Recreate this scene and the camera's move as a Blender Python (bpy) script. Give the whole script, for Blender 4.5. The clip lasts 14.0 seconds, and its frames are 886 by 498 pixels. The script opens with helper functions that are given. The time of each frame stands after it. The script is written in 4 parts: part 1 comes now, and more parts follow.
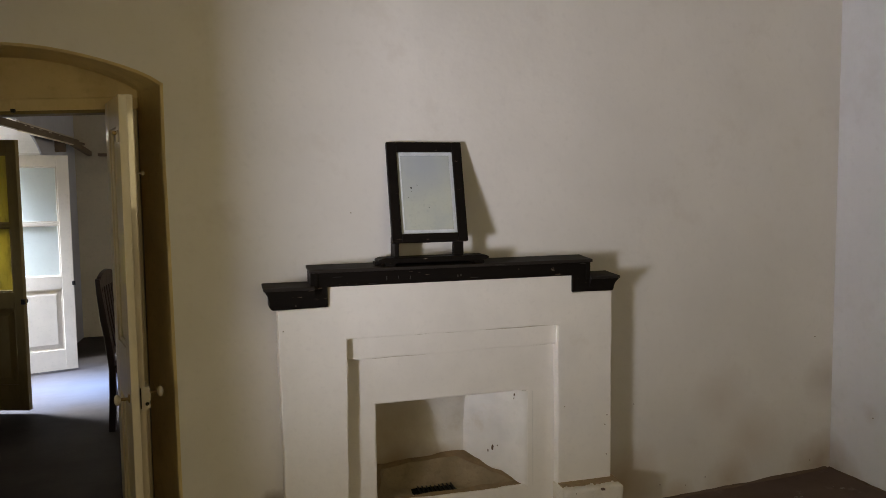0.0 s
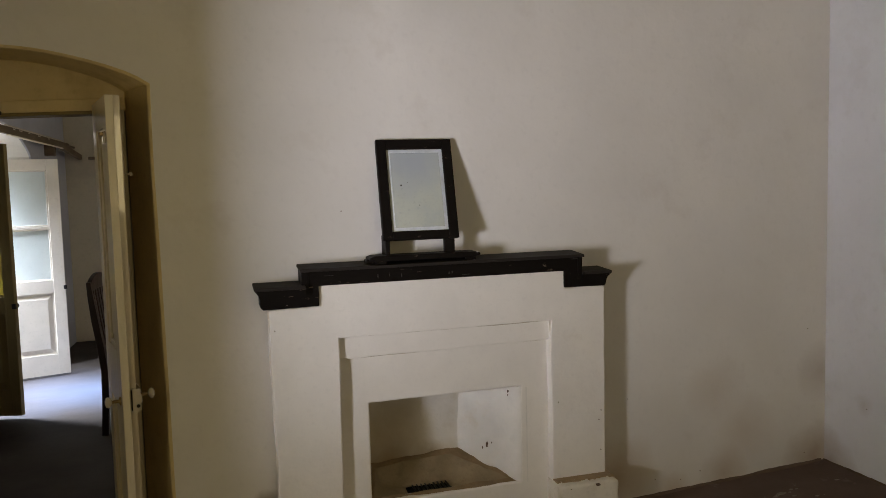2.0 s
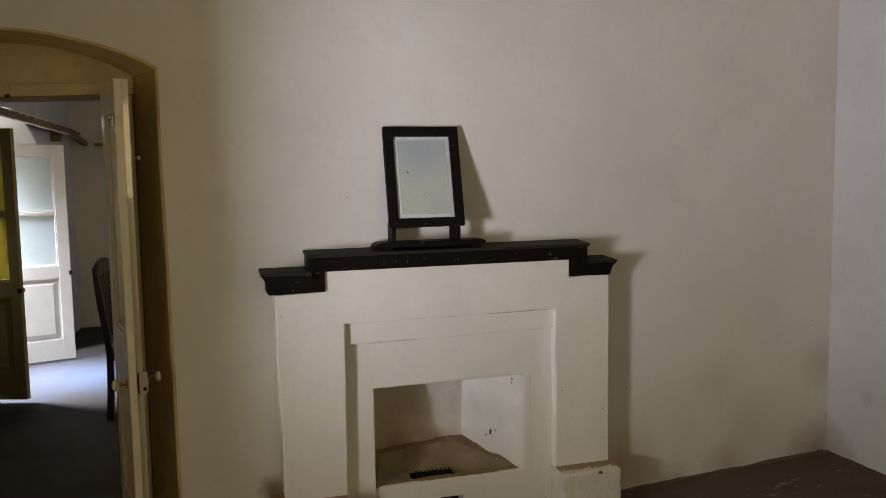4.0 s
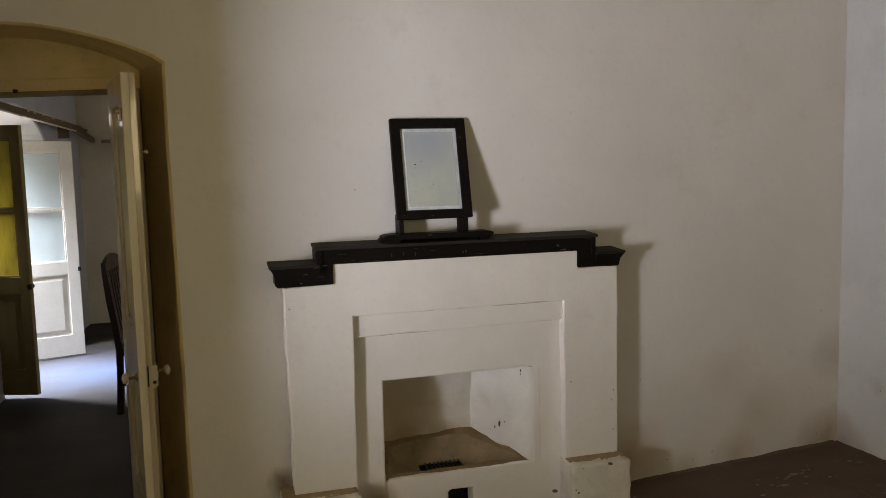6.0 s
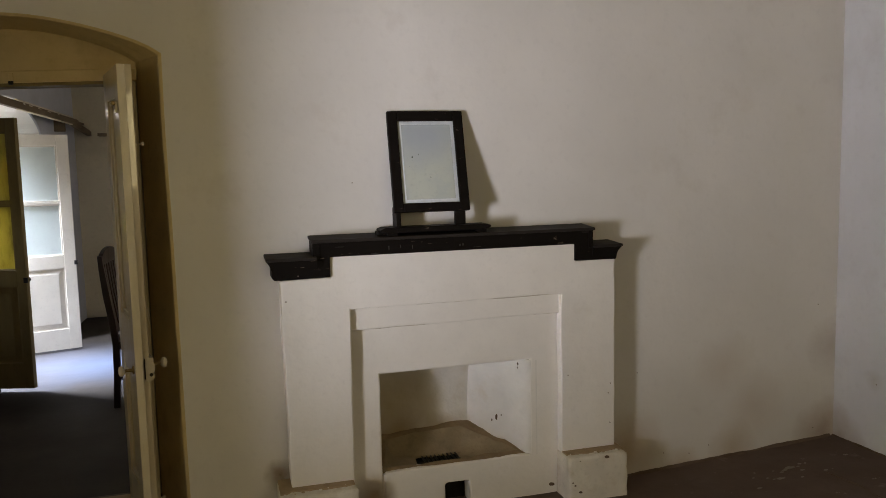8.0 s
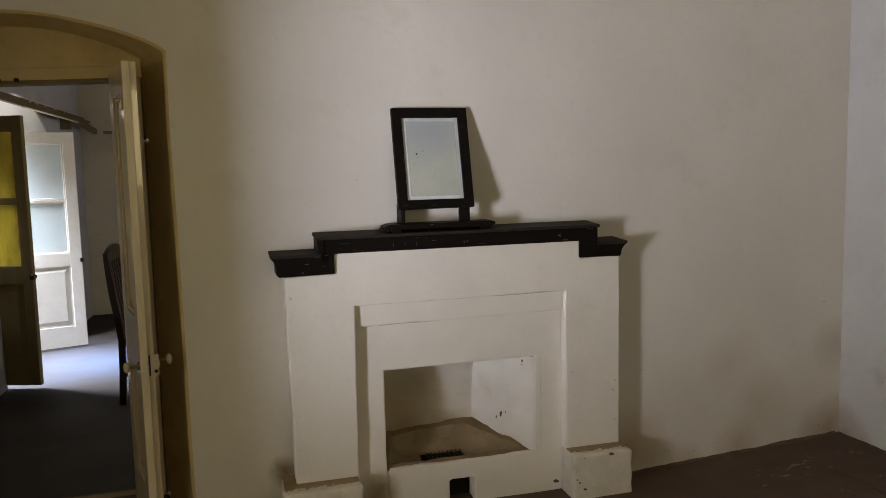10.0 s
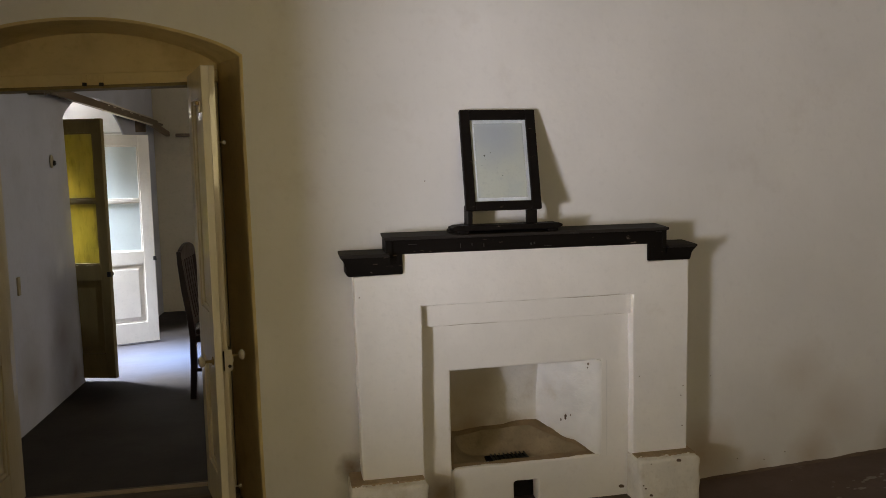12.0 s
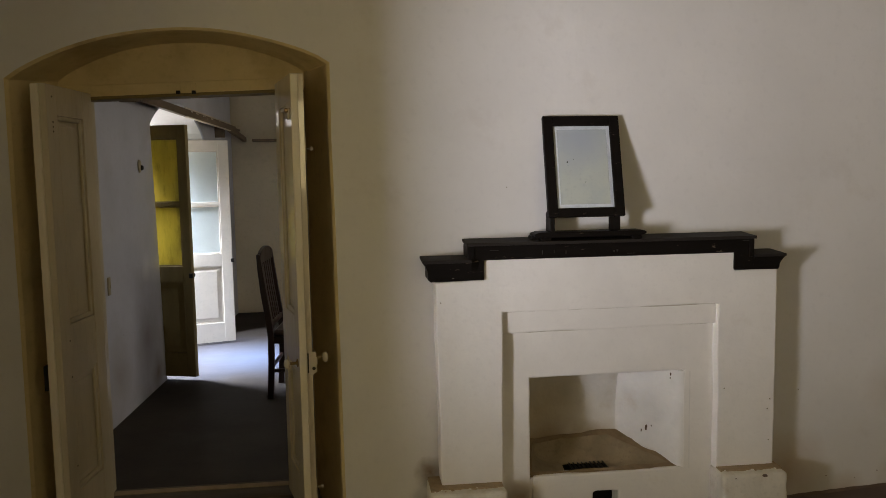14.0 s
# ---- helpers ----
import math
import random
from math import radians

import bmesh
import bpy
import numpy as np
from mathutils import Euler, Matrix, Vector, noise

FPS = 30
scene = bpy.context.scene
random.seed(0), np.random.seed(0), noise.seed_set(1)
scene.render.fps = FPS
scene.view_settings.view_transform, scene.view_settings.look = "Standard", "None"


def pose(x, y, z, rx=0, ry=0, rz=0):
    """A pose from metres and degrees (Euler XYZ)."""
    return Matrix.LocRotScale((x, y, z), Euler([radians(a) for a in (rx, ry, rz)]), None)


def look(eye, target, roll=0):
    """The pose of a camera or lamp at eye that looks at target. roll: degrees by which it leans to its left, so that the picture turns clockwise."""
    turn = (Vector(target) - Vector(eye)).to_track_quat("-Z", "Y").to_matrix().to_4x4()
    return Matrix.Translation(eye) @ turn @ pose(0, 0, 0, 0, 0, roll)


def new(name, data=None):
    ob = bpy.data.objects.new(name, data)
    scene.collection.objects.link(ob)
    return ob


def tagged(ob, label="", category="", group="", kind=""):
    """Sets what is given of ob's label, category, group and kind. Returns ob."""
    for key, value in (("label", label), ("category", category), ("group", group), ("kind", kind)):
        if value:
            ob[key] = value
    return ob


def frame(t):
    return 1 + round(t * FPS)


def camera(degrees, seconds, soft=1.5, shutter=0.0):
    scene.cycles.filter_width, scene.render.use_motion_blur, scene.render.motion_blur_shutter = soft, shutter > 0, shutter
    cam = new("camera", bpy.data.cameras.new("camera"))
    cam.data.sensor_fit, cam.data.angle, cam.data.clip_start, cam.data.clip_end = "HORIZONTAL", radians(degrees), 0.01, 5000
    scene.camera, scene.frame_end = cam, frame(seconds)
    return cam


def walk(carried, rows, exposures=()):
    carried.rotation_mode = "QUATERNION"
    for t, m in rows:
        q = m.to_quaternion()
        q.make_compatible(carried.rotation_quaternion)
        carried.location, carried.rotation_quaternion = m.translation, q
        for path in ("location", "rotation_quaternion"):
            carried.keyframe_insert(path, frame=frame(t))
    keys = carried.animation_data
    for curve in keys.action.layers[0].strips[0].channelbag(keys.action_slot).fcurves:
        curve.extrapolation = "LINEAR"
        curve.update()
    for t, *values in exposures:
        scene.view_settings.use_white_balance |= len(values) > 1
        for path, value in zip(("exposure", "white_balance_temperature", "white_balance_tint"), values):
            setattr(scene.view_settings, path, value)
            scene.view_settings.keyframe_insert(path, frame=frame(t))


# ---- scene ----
cam = camera(58.8, 14.0, soft=0.35)
PATH = [
    (0, (-0.025, -0.603, 1.665), (0.523, 1.314, 1.503), -0.7),
    (0.5, (-0.014, -0.6, 1.658), (0.532, 1.318, 1.498), -1.2),
    (1, (-0.014, -0.595, 1.657), (0.538, 1.32, 1.499), -1.4),
    (1.5, (-0.008, -0.598, 1.652), (0.547, 1.317, 1.492), -1.5),
    (2, (-0.007, -0.598, 1.65), (0.554, 1.315, 1.488), -1.5),
    (2.5, (-0.011, -0.605, 1.649), (0.55, 1.308, 1.485), -1.4),
    (3, (-0.008, -0.606, 1.65), (0.55, 1.307, 1.475), -1.0),
    (3.5, (-0.02, -0.605, 1.642), (0.535, 1.307, 1.461), -0.9),
    (6, (-0.028, -0.6, 1.616), (0.508, 1.317, 1.421), -1.4),
    (6.5, (-0.021, -0.591, 1.619), (0.512, 1.326, 1.419), -1.1),
    (7, (-0.027, -0.589, 1.611), (0.509, 1.327, 1.41), -1.1),
    (7.5, (-0.022, -0.588, 1.608), (0.515, 1.328, 1.405), -1.2),
    (8, (-0.027, -0.597, 1.605), (0.515, 1.317, 1.398), -1.3),
    (10.5, (-0.022, -0.599, 1.599), (0.494, 1.322, 1.385), -1.4),
    (11, (-0.028, -0.601, 1.599), (0.441, 1.331, 1.383), -1.7),
    (11.5, (-0.044, -0.605, 1.601), (0.37, 1.342, 1.403), -1.6),
    (12, (-0.068, -0.608, 1.596), (0.318, 1.344, 1.394), -1.2),
    (12.5, (-0.104, -0.603, 1.603), (0.238, 1.357, 1.4), -1.8),
    (13, (-0.126, -0.595, 1.609), (0.17, 1.373, 1.406), -1.9),
    (13.5, (-0.142, -0.592, 1.608), (0.12, 1.38, 1.405), -1.6),
    (14, (-0.157, -0.598, 1.604), (0.074, 1.38, 1.417), -1.0),
]
walk(cam, [(t, look(eye, target, roll)) for t, eye, target, roll in PATH])

# ---- world and light ----
world = bpy.data.worlds.new("sky")
scene.world = world
world.use_nodes = True
wn = world.node_tree.nodes
sky = wn.new("ShaderNodeTexSky")
sky.sky_type, sky.sun_disc = "NISHITA", False
sky.sun_elevation, sky.sun_rotation = radians(48), radians(120)
wn["Background"].inputs["Strength"].default_value = 0.10
world.node_tree.links.new(sky.outputs["Color"], wn["Background"].inputs["Color"])

sun_data = bpy.data.lights.new("sun", "SUN")
sun_data.energy, sun_data.angle, sun_data.color = 4.0, radians(0.5), (1, 0.95, 0.88)
sun = new("sun", sun_data)
sun.matrix_world = look((6, -4, 9), (0, 3, 0))


def area(name, eye, target, sx, sy, watts, colour):
    data = bpy.data.lights.new(name, "AREA")
    data.shape, data.size, data.size_y, data.energy, data.color = "RECTANGLE", sx, sy, watts, colour
    ob = new(name, data)
    ob.matrix_world = look(eye, target)
    return ob


# cool daylight low over the yard, through the west window of the front room
yard = area("yard_sky_light", (-3.8, -0.42, 0.63), (0.35, 3.0, 1.25), 0.50, 1.5, 50.5, (0.86, 0.855, 0.975))
# spread narrowed to a fan so the north wall dims eastward
yard.data.spread = radians(68)
# added warm fill lamp in that same window, to lift the shaded wall
area("west_fill_light", (-2.28, 0.58, 1.25), (1.5, 0.7, 1.6), 1.0, 1.5, 25, (1.0, 0.80, 0.36))
# added warm fill lamp in a made-up opening of the south wall
area("south_fill_light", (2.0, -3.25, 2.0), (1.6, 3.0, 1.2), 1.0, 1.1, 22, (1.0, 0.79, 0.38))
# sky light in the back room's outer doorway, and an added soft fill lamp on its east side
area("back_sky_light", (-3.2, 6.56, 3.4), (-1.05, 6.2, 0.0), 1.4, 1.0, 2150, (0.74, 0.82, 1.0))
area("back_fill_light", (2.75, 4.9, 2.1), (-1.2, 7.4, 1.4), 1.1, 1.3, 25, (1.0, 0.90, 0.72))
scene.view_settings.exposure = 0.0


# ---- materials ----
def mat(name, base, rough=0.7, dark=0.8, scale=6.0, bump=0.2, fine=60.0, metal=0.0, stain=None, stain_scale=1.3, stain_amount=0.5, stretch=(1, 1, 1), dist=0.004, coat=0.0, speck=0.85, spec=0.5, fleck=None, smudge_or_light=None):
    """A procedural surface: two scales of mottling, optional stains, fine relief."""
    m = bpy.data.materials.new(name)
    m.use_nodes = True
    nt = m.node_tree
    n, l = nt.nodes, nt.links
    p = n["Principled BSDF"]
    p.inputs["Metallic"].default_value = metal
    p.inputs["Coat Weight"].default_value = coat
    p.inputs["Specular IOR Level"].default_value = spec
    tc = n.new("ShaderNodeTexCoord")
    mp = n.new("ShaderNodeMapping")
    mp.inputs["Scale"].default_value = stretch
    geo = n.new("ShaderNodeNewGeometry")
    l.new(geo.outputs["Position"], mp.inputs["Vector"])

    def noise_node(s, detail, r=0.55):
        a = n.new("ShaderNodeTexNoise")
        a.inputs["Scale"].default_value, a.inputs["Detail"].default_value, a.inputs["Roughness"].default_value = s, detail, r
        l.new(mp.outputs["Vector"], a.inputs["Vector"])
        return a

    def mix(fac, a, b):
        x = n.new("ShaderNodeMix")
        x.data_type = "RGBA"
        l.new(fac, x.inputs["Factor"])
        for sock, v in (("A", a), ("B", b)):
            target = [i for i in x.inputs if i.name == sock and i.type == "RGBA"][0]
            if isinstance(v, tuple):
                target.default_value = (*v, 1)
            else:
                l.new(v, target)
        return [o for o in x.outputs if o.type == "RGBA"][0]

    def ramp(src, lo, hi):
        r = n.new("ShaderNodeMapRange")
        r.inputs["From Min"].default_value, r.inputs["From Max"].default_value = lo, hi
        l.new(src, r.inputs["Value"])
        return r.outputs["Result"]

    big, small = noise_node(scale, 5), noise_node(fine, 4)
    shade = tuple(c * dark for c in base)
    col = mix(ramp(big.outputs["Fac"], 0.3, 0.72), base, shade)
    col = mix(ramp(small.outputs["Fac"], 0.55, 0.95), col, tuple(c * (dark * speck) for c in base))
    if stain:
        blot = noise_node(stain_scale, 7, 0.62)
        col = mix(ramp(blot.outputs["Fac"], 0.72 - 0.35 * stain_amount, 0.95 - 0.25 * stain_amount), col, stain)
    if fleck:
        colour, size, low = fleck
        chip = noise_node(size, 6, 0.7)
        col = mix(ramp(chip.outputs["Fac"], low, low + 0.05), col, colour)
    # soft ragged patches: stains, and light or shade painted into the colour
    for place, radius, colour in smudge_or_light or ():
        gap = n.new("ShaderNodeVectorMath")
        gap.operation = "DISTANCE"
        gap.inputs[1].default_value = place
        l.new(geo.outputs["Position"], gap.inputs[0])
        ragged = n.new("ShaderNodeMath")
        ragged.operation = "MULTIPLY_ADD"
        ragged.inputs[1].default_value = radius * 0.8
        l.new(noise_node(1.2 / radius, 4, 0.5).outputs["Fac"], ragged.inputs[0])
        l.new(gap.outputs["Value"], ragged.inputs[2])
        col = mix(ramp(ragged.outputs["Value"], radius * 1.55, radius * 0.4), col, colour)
    l.new(col, p.inputs["Base Color"])
    rr = n.new("ShaderNodeMapRange")
    rr.inputs["To Min"].default_value, rr.inputs["To Max"].default_value = max(0.03, rough - 0.1), min(1, rough + 0.1)
    l.new(big.outputs["Fac"], rr.inputs["Value"])
    l.new(rr.outputs["Result"], p.inputs["Roughness"])
    b1 = n.new("ShaderNodeBump")
    b1.inputs["Strength"].default_value, b1.inputs["Distance"].default_value = bump, dist * 4
    l.new(big.outputs["Fac"], b1.inputs["Height"])
    b2 = n.new("ShaderNodeBump")
    b2.inputs["Strength"].default_value, b2.inputs["Distance"].default_value = bump, dist * 0.4
    l.new(small.outputs["Fac"], b2.inputs["Height"])
    l.new(b1.outputs["Normal"], b2.inputs["Normal"])
    l.new(b2.outputs["Normal"], p.inputs["Normal"])
    return m


def pane_mat(name, base, through_colour, amount, rough=0.3, dark=0.85, stretch=(1, 1, 1), stain=None):
    """Painted or obscured glass that lets scattered light through."""
    m = mat(name, base, rough, dark, 7.0, 0.15, 40.0, stretch=stretch, stain=stain, stain_scale=11.0, stain_amount=0.5)
    nt = m.node_tree
    p, out = nt.nodes["Principled BSDF"], nt.nodes["Material Output"]
    tr = nt.nodes.new("ShaderNodeBsdfTranslucent")
    tr.inputs["Color"].default_value = (*through_colour, 1)
    if stain:
        nt.links.new(p.inputs["Base Color"].links[0].from_socket, tr.inputs["Color"])
    mx = nt.nodes.new("ShaderNodeMixShader")
    mx.inputs["Fac"].default_value = amount
    nt.links.new(p.outputs["BSDF"], mx.inputs[1])
    nt.links.new(tr.outputs["BSDF"], mx.inputs[2])
    nt.links.new(mx.outputs["Shader"], out.inputs["Surface"])
    return m


# first patch paints the right plinth's shadow; the others are stains
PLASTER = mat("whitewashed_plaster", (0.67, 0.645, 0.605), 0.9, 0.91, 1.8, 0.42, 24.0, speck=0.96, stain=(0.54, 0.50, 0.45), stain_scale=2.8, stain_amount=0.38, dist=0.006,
              smudge_or_light=[((1.97, 3.0, 0.08), 0.23, (0.42, 0.33, 0.23)), ((2.30, 3.0, -0.02), 0.10, (0.48, 0.40, 0.31)), ((3.22, 3.0, 0.05), 0.19, (0.36, 0.29, 0.225)), ((2.75, 3.0, 0.26), 0.20, (0.56, 0.51, 0.45)), ((2.55, 3.0, 0.50), 0.17, (0.58, 0.535, 0.48)), ((3.26, 3.0, 0.55), 0.16, (0.50, 0.46, 0.42)), ((2.62, 3.0, 0.04), 0.14, (0.46, 0.39, 0.31)), ((0.185, 3.0, 0.205), 0.075, (0.16, 0.105, 0.055))])
# patches deepen the firebox shadow and the left plinth's shadow on the stile
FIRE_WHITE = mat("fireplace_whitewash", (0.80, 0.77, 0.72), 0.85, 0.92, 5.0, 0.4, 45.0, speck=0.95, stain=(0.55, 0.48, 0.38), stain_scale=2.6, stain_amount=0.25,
                 smudge_or_light=[((0.74, 3.26, 0.42), 0.30, (0.46, 0.38, 0.24)), ((0.585, 2.94, 0.05), 0.135, (0.27, 0.19, 0.105))])
PLINTH_WHITE = mat("worn_plinth_whitewash", (0.73, 0.69, 0.61), 0.88, 0.84, 9.0, 0.6, 50.0, stain=(0.45, 0.365, 0.25), stain_scale=6.5, stain_amount=0.62, fleck=((0.10, 0.07, 0.05), 22.0, 0.73))
LEDGE = mat("dusty_brown_ledge", (0.38, 0.275, 0.165), 0.95, 0.72, 14.0, 0.5, 70.0, stain=(0.22, 0.15, 0.09), stain_scale=9, stain_amount=0.4)
# brown stains low down; the large olive patch deepens the left jamb's shadow
FIREBOX = mat("stained_shaded_whitewash", (0.76, 0.735, 0.69), 0.72, 0.86, 6.0, 0.55, 15.0, speck=0.94, stain=(0.52, 0.44, 0.32), stain_scale=4.0, stain_amount=0.35, dist=0.010,
              smudge_or_light=[((0.74, 3.26, 0.42), 0.30, (0.44, 0.36, 0.22)), ((0.80, 3.22, 0.24), 0.17, (0.30, 0.215, 0.115)), ((1.02, 3.22, 0.26), 0.09, (0.32, 0.235, 0.135)), ((1.10, 3.27, 0.25), 0.10, (0.42, 0.33, 0.20)), ((1.30, 3.07, 0.19), 0.05, (0.46, 0.38, 0.26))])
# lavender base carries the bluish bounced light in the colour
LAVENDER_WALL = mat("sky_tinted_limewash", (0.50, 0.495, 0.54), 0.9, 0.86, 2.2, 0.45, 24.0, speck=0.95, stain=(0.40, 0.385, 0.40), stain_scale=3.2, stain_amount=0.5, dist=0.006,
                    smudge_or_light=[((-1.715, 4.75, 0.30), 0.26, (0.36, 0.33, 0.32)), ((-1.69, 5.40, 0.45), 0.30, (0.30, 0.275, 0.27)), ((-1.685, 5.45, 0.95), 0.10, (0.58, 0.57, 0.58)), ((-1.68, 5.62, 0.12), 0.16, (0.27, 0.23, 0.20))])
BACK_WALL = mat("old_drab_distemper", (0.58, 0.50, 0.35), 0.9, 0.85, 1.6, 0.4, 24.0, stain=(0.36, 0.31, 0.23), stain_scale=1.3, stain_amount=0.5)
DIRT = mat("bare_brown_dirt", (0.27, 0.19, 0.105), 0.95, 0.7, 14.0, 0.6, 70.0)
CLAY = mat("sooty_clay", (0.29, 0.225, 0.135), 0.95, 0.70, 9.0, 0.6, 60.0, stain=(0.13, 0.085, 0.05), stain_scale=6, stain_amount=0.55)
CREAM = mat("cream_gloss_paint", (0.57, 0.49, 0.335), 0.31, 0.84, 5.0, 0.6, 38.0, coat=0.6, stain=(0.36, 0.26, 0.14), stain_scale=5.0, stain_amount=0.25, stretch=(1, 1, 0.25))
CREAM_EDGE = mat("pale_cream_edge_paint", (0.72, 0.65, 0.49), 0.4, 0.86, 8.0, 0.3, 50.0, stretch=(1, 1, 0.2))
# scuffs, on a base made pale for the light along the shelf front
SHELF_EDGE = mat("scuffed_lit_shelf_edge", (0.66, 0.57, 0.44), 0.6, 0.5, 9.0, 0.4, 60.0, stretch=(1, 0.15, 1), fleck=((0.66, 0.63, 0.57), 18.0, 0.58))
CREAM_WALL = mat("cream_distemper", (0.68, 0.545, 0.285), 0.75, 0.82, 4.0, 0.35, 30.0, stain=(0.36, 0.26, 0.13), stain_scale=2.0, stain_amount=0.35)
BLACK_WOOD = mat("black_stained_wood", (0.0075, 0.0055, 0.0048), 0.55, 0.6, 12.0, 0.35, 80.0, stain=(0.024, 0.017, 0.013), stain_scale=9, stain_amount=0.4, stretch=(0.2, 1, 1), spec=0.11, fleck=((0.16, 0.12, 0.09), 60.0, 0.645))
DUSTY_BLACK = mat("dusty_black_wood", (0.023, 0.018, 0.015), 0.7, 0.6, 10.0, 0.3, 60.0, stain=(0.045, 0.036, 0.03), stain_scale=7, stain_amount=0.5, stretch=(0.3, 1, 1), spec=0.25)
CHAIR_WOOD = mat("dark_mahogany", (0.030, 0.013, 0.010), 0.36, 0.6, 14.0, 0.2, 70.0, stretch=(1, 1, 0.2))
LEATHER = mat("dark_leather", (0.05, 0.025, 0.018), 0.42, 0.6, 12.0, 0.3, 90.0)
RED_FLOOR = mat("red_cement_floor", (0.10, 0.062, 0.046), 0.75, 0.7, 3.0, 0.4, 30.0, stain=(0.36, 0.29, 0.24), stain_scale=4.5, stain_amount=0.25, fleck=((0.26, 0.215, 0.18), 11.0, 0.655))
# bluish patch paints the pool of daylight inside the outer doorway
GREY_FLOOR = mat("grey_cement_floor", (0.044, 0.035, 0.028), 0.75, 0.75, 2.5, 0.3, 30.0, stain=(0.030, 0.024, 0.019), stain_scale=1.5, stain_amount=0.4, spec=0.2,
                 smudge_or_light=[((-0.95, 6.55, 0.0), 0.85, (0.072, 0.086, 0.125))])
WHITE_PAINT = mat("white_gloss_paint", (0.60, 0.55, 0.47), 0.4, 0.9, 6.0, 0.2, 40.0)
BROWN_PAINT = mat("drab_brown_paint", (0.235, 0.175, 0.070), 0.6, 0.75, 6.0, 0.25, 40.0, stretch=(1, 1, 0.3), spec=0.18)
YELLOW_PANE = pane_mat("yellow_glass", (0.68, 0.575, 0.15), (0.7, 0.6, 0.15), 0.65, dark=0.62, stretch=(1, 1, 0.3), stain=(0.17, 0.13, 0.035))
PALE_PANE = pane_mat("pale_blue_obscured_glass", (0.74, 0.775, 0.75), (0.80, 0.84, 0.82), 0.60)
RAIL_WOOD = mat("old_brown_shelf_wood", (0.17, 0.115, 0.062), 0.6, 0.6, 9.0, 0.4, 60.0, stretch=(1, 0.15, 1), fleck=((0.55, 0.52, 0.46), 30.0, 0.66))
THRESHOLD = mat("worn_threshold_wood", (0.11, 0.08, 0.05), 0.7, 0.65, 8.0, 0.5, 60.0, stretch=(0.2, 1, 1))
IRON = mat("black_iron", (0.02, 0.018, 0.016), 0.55, 0.7, 30.0, 0.3, 90.0, metal=0.6)
SCRATCH = mat("bare_scratched_wood", (0.20, 0.165, 0.13), 0.7, 0.6, 30.0, 0.2, 90.0)
FAINT_SCRATCH = mat("rubbed_black_wood", (0.026, 0.021, 0.018), 0.6, 0.6, 30.0, 0.2, 90.0)
JOINT = mat("dark_plaster_joint", (0.56, 0.50, 0.41), 0.95, 0.7, 30.0, 0.3, 90.0)
BRASS = mat("dull_brass", (0.32, 0.22, 0.10), 0.42, 0.7, 30.0, 0.2, 90.0, metal=0.9)
CERAMIC = mat("cream_ceramic", (0.54, 0.48, 0.37), 0.2, 0.9, 20.0, 0.05, 90.0)
SWITCH = mat("aged_ivory_plastic", (0.36, 0.30, 0.19), 0.45, 0.85, 20.0, 0.1, 90.0)
GRIME = mat("dark_floor_grime", (0.12, 0.08, 0.055), 0.95, 0.7, 14.0, 0.5, 70.0)
NAIL = mat("rusty_nail", (0.24, 0.19, 0.15), 0.8, 0.7, 30.0, 0.2, 90.0)
SPLASH = mat("dried_whitewash", (0.22, 0.185, 0.155), 0.9, 0.75, 20.0, 0.3, 60.0)
# black stands in for the dark inside holes; also the mirror's spots
DARK_HOLE = mat("flat_black", (0.012, 0.010, 0.009), 0.95, 0.7, 20.0, 0.4, 80.0)
# the plaster again, with the cool western light mixed into its base
COOL_PLASTER = mat("sky_tinted_plaster", (0.63, 0.63, 0.645), 0.9, 0.90, 1.8, 0.42, 24.0, speck=0.96, stain=(0.50, 0.48, 0.48), stain_scale=2.2, stain_amount=0.45, dist=0.006,
                   smudge_or_light=[((3.285, 2.95, 0.05), 0.16, (0.36, 0.31, 0.27)), ((3.285, 2.72, 0.42), 0.06, (0.50, 0.48, 0.47))])
CEILING = mat("ceiling_limewash", (0.66, 0.66, 0.65), 0.9, 0.9, 2.0, 0.3, 30.0)
YARD = mat("pale_yard_earth", (0.42, 0.36, 0.28), 0.95, 0.8, 0.8, 0.4, 12.0)
# bluish cloud and half-diffuse base stand in for a brighter reflection
SILVER = mat("tinted_mirror_silver", (0.76, 0.83, 0.82), 0.16, 0.93, 5.0, 0.03, 60.0, metal=0.5, stain=(0.62, 0.72, 0.77), stain_scale=6.0, stain_amount=0.6, smudge_or_light=[((0.90, 2.95, 1.76), 0.17, (0.56, 0.63, 0.76))])
# bevel coloured pale in place of the glints it would reflect
SILVER_EDGE = mat("brightened_glass_bevel", (0.66, 0.71, 0.77), 0.55, 0.82, 20.0, 0.05, 60.0, metal=0.15)


# ---- building helpers ----
AT = {}


def thing(name, label, category, m=None, group="", kind=""):
    ob = new(name)
    ob.empty_display_size = 0.1
    ob.matrix_basis = m or Matrix()
    AT[ob] = ob.matrix_basis.copy()
    return tagged(ob, label, category, group, kind)


def solid(name, bm, material):
    bmesh.ops.recalc_face_normals(bm, faces=bm.faces)
    me = bpy.data.meshes.new(name)
    bm.to_mesh(me)
    bm.free()
    me.materials.append(material)
    return new(name, me)


def part(name, bm, material, parent, label="", world=False):
    """One mesh under a thing or part; world: its vertices are given in the world's metres."""
    if world:
        bm.transform(AT[parent].inverted())
    ob = solid(name, bm, material)
    ob.parent = parent
    AT[ob] = AT[parent]
    return tagged(ob, label)


def structure(name, bm, material, label, category):
    ob = solid(name, bm, material)
    AT[ob] = Matrix()
    return tagged(ob, label, category, kind="structure")


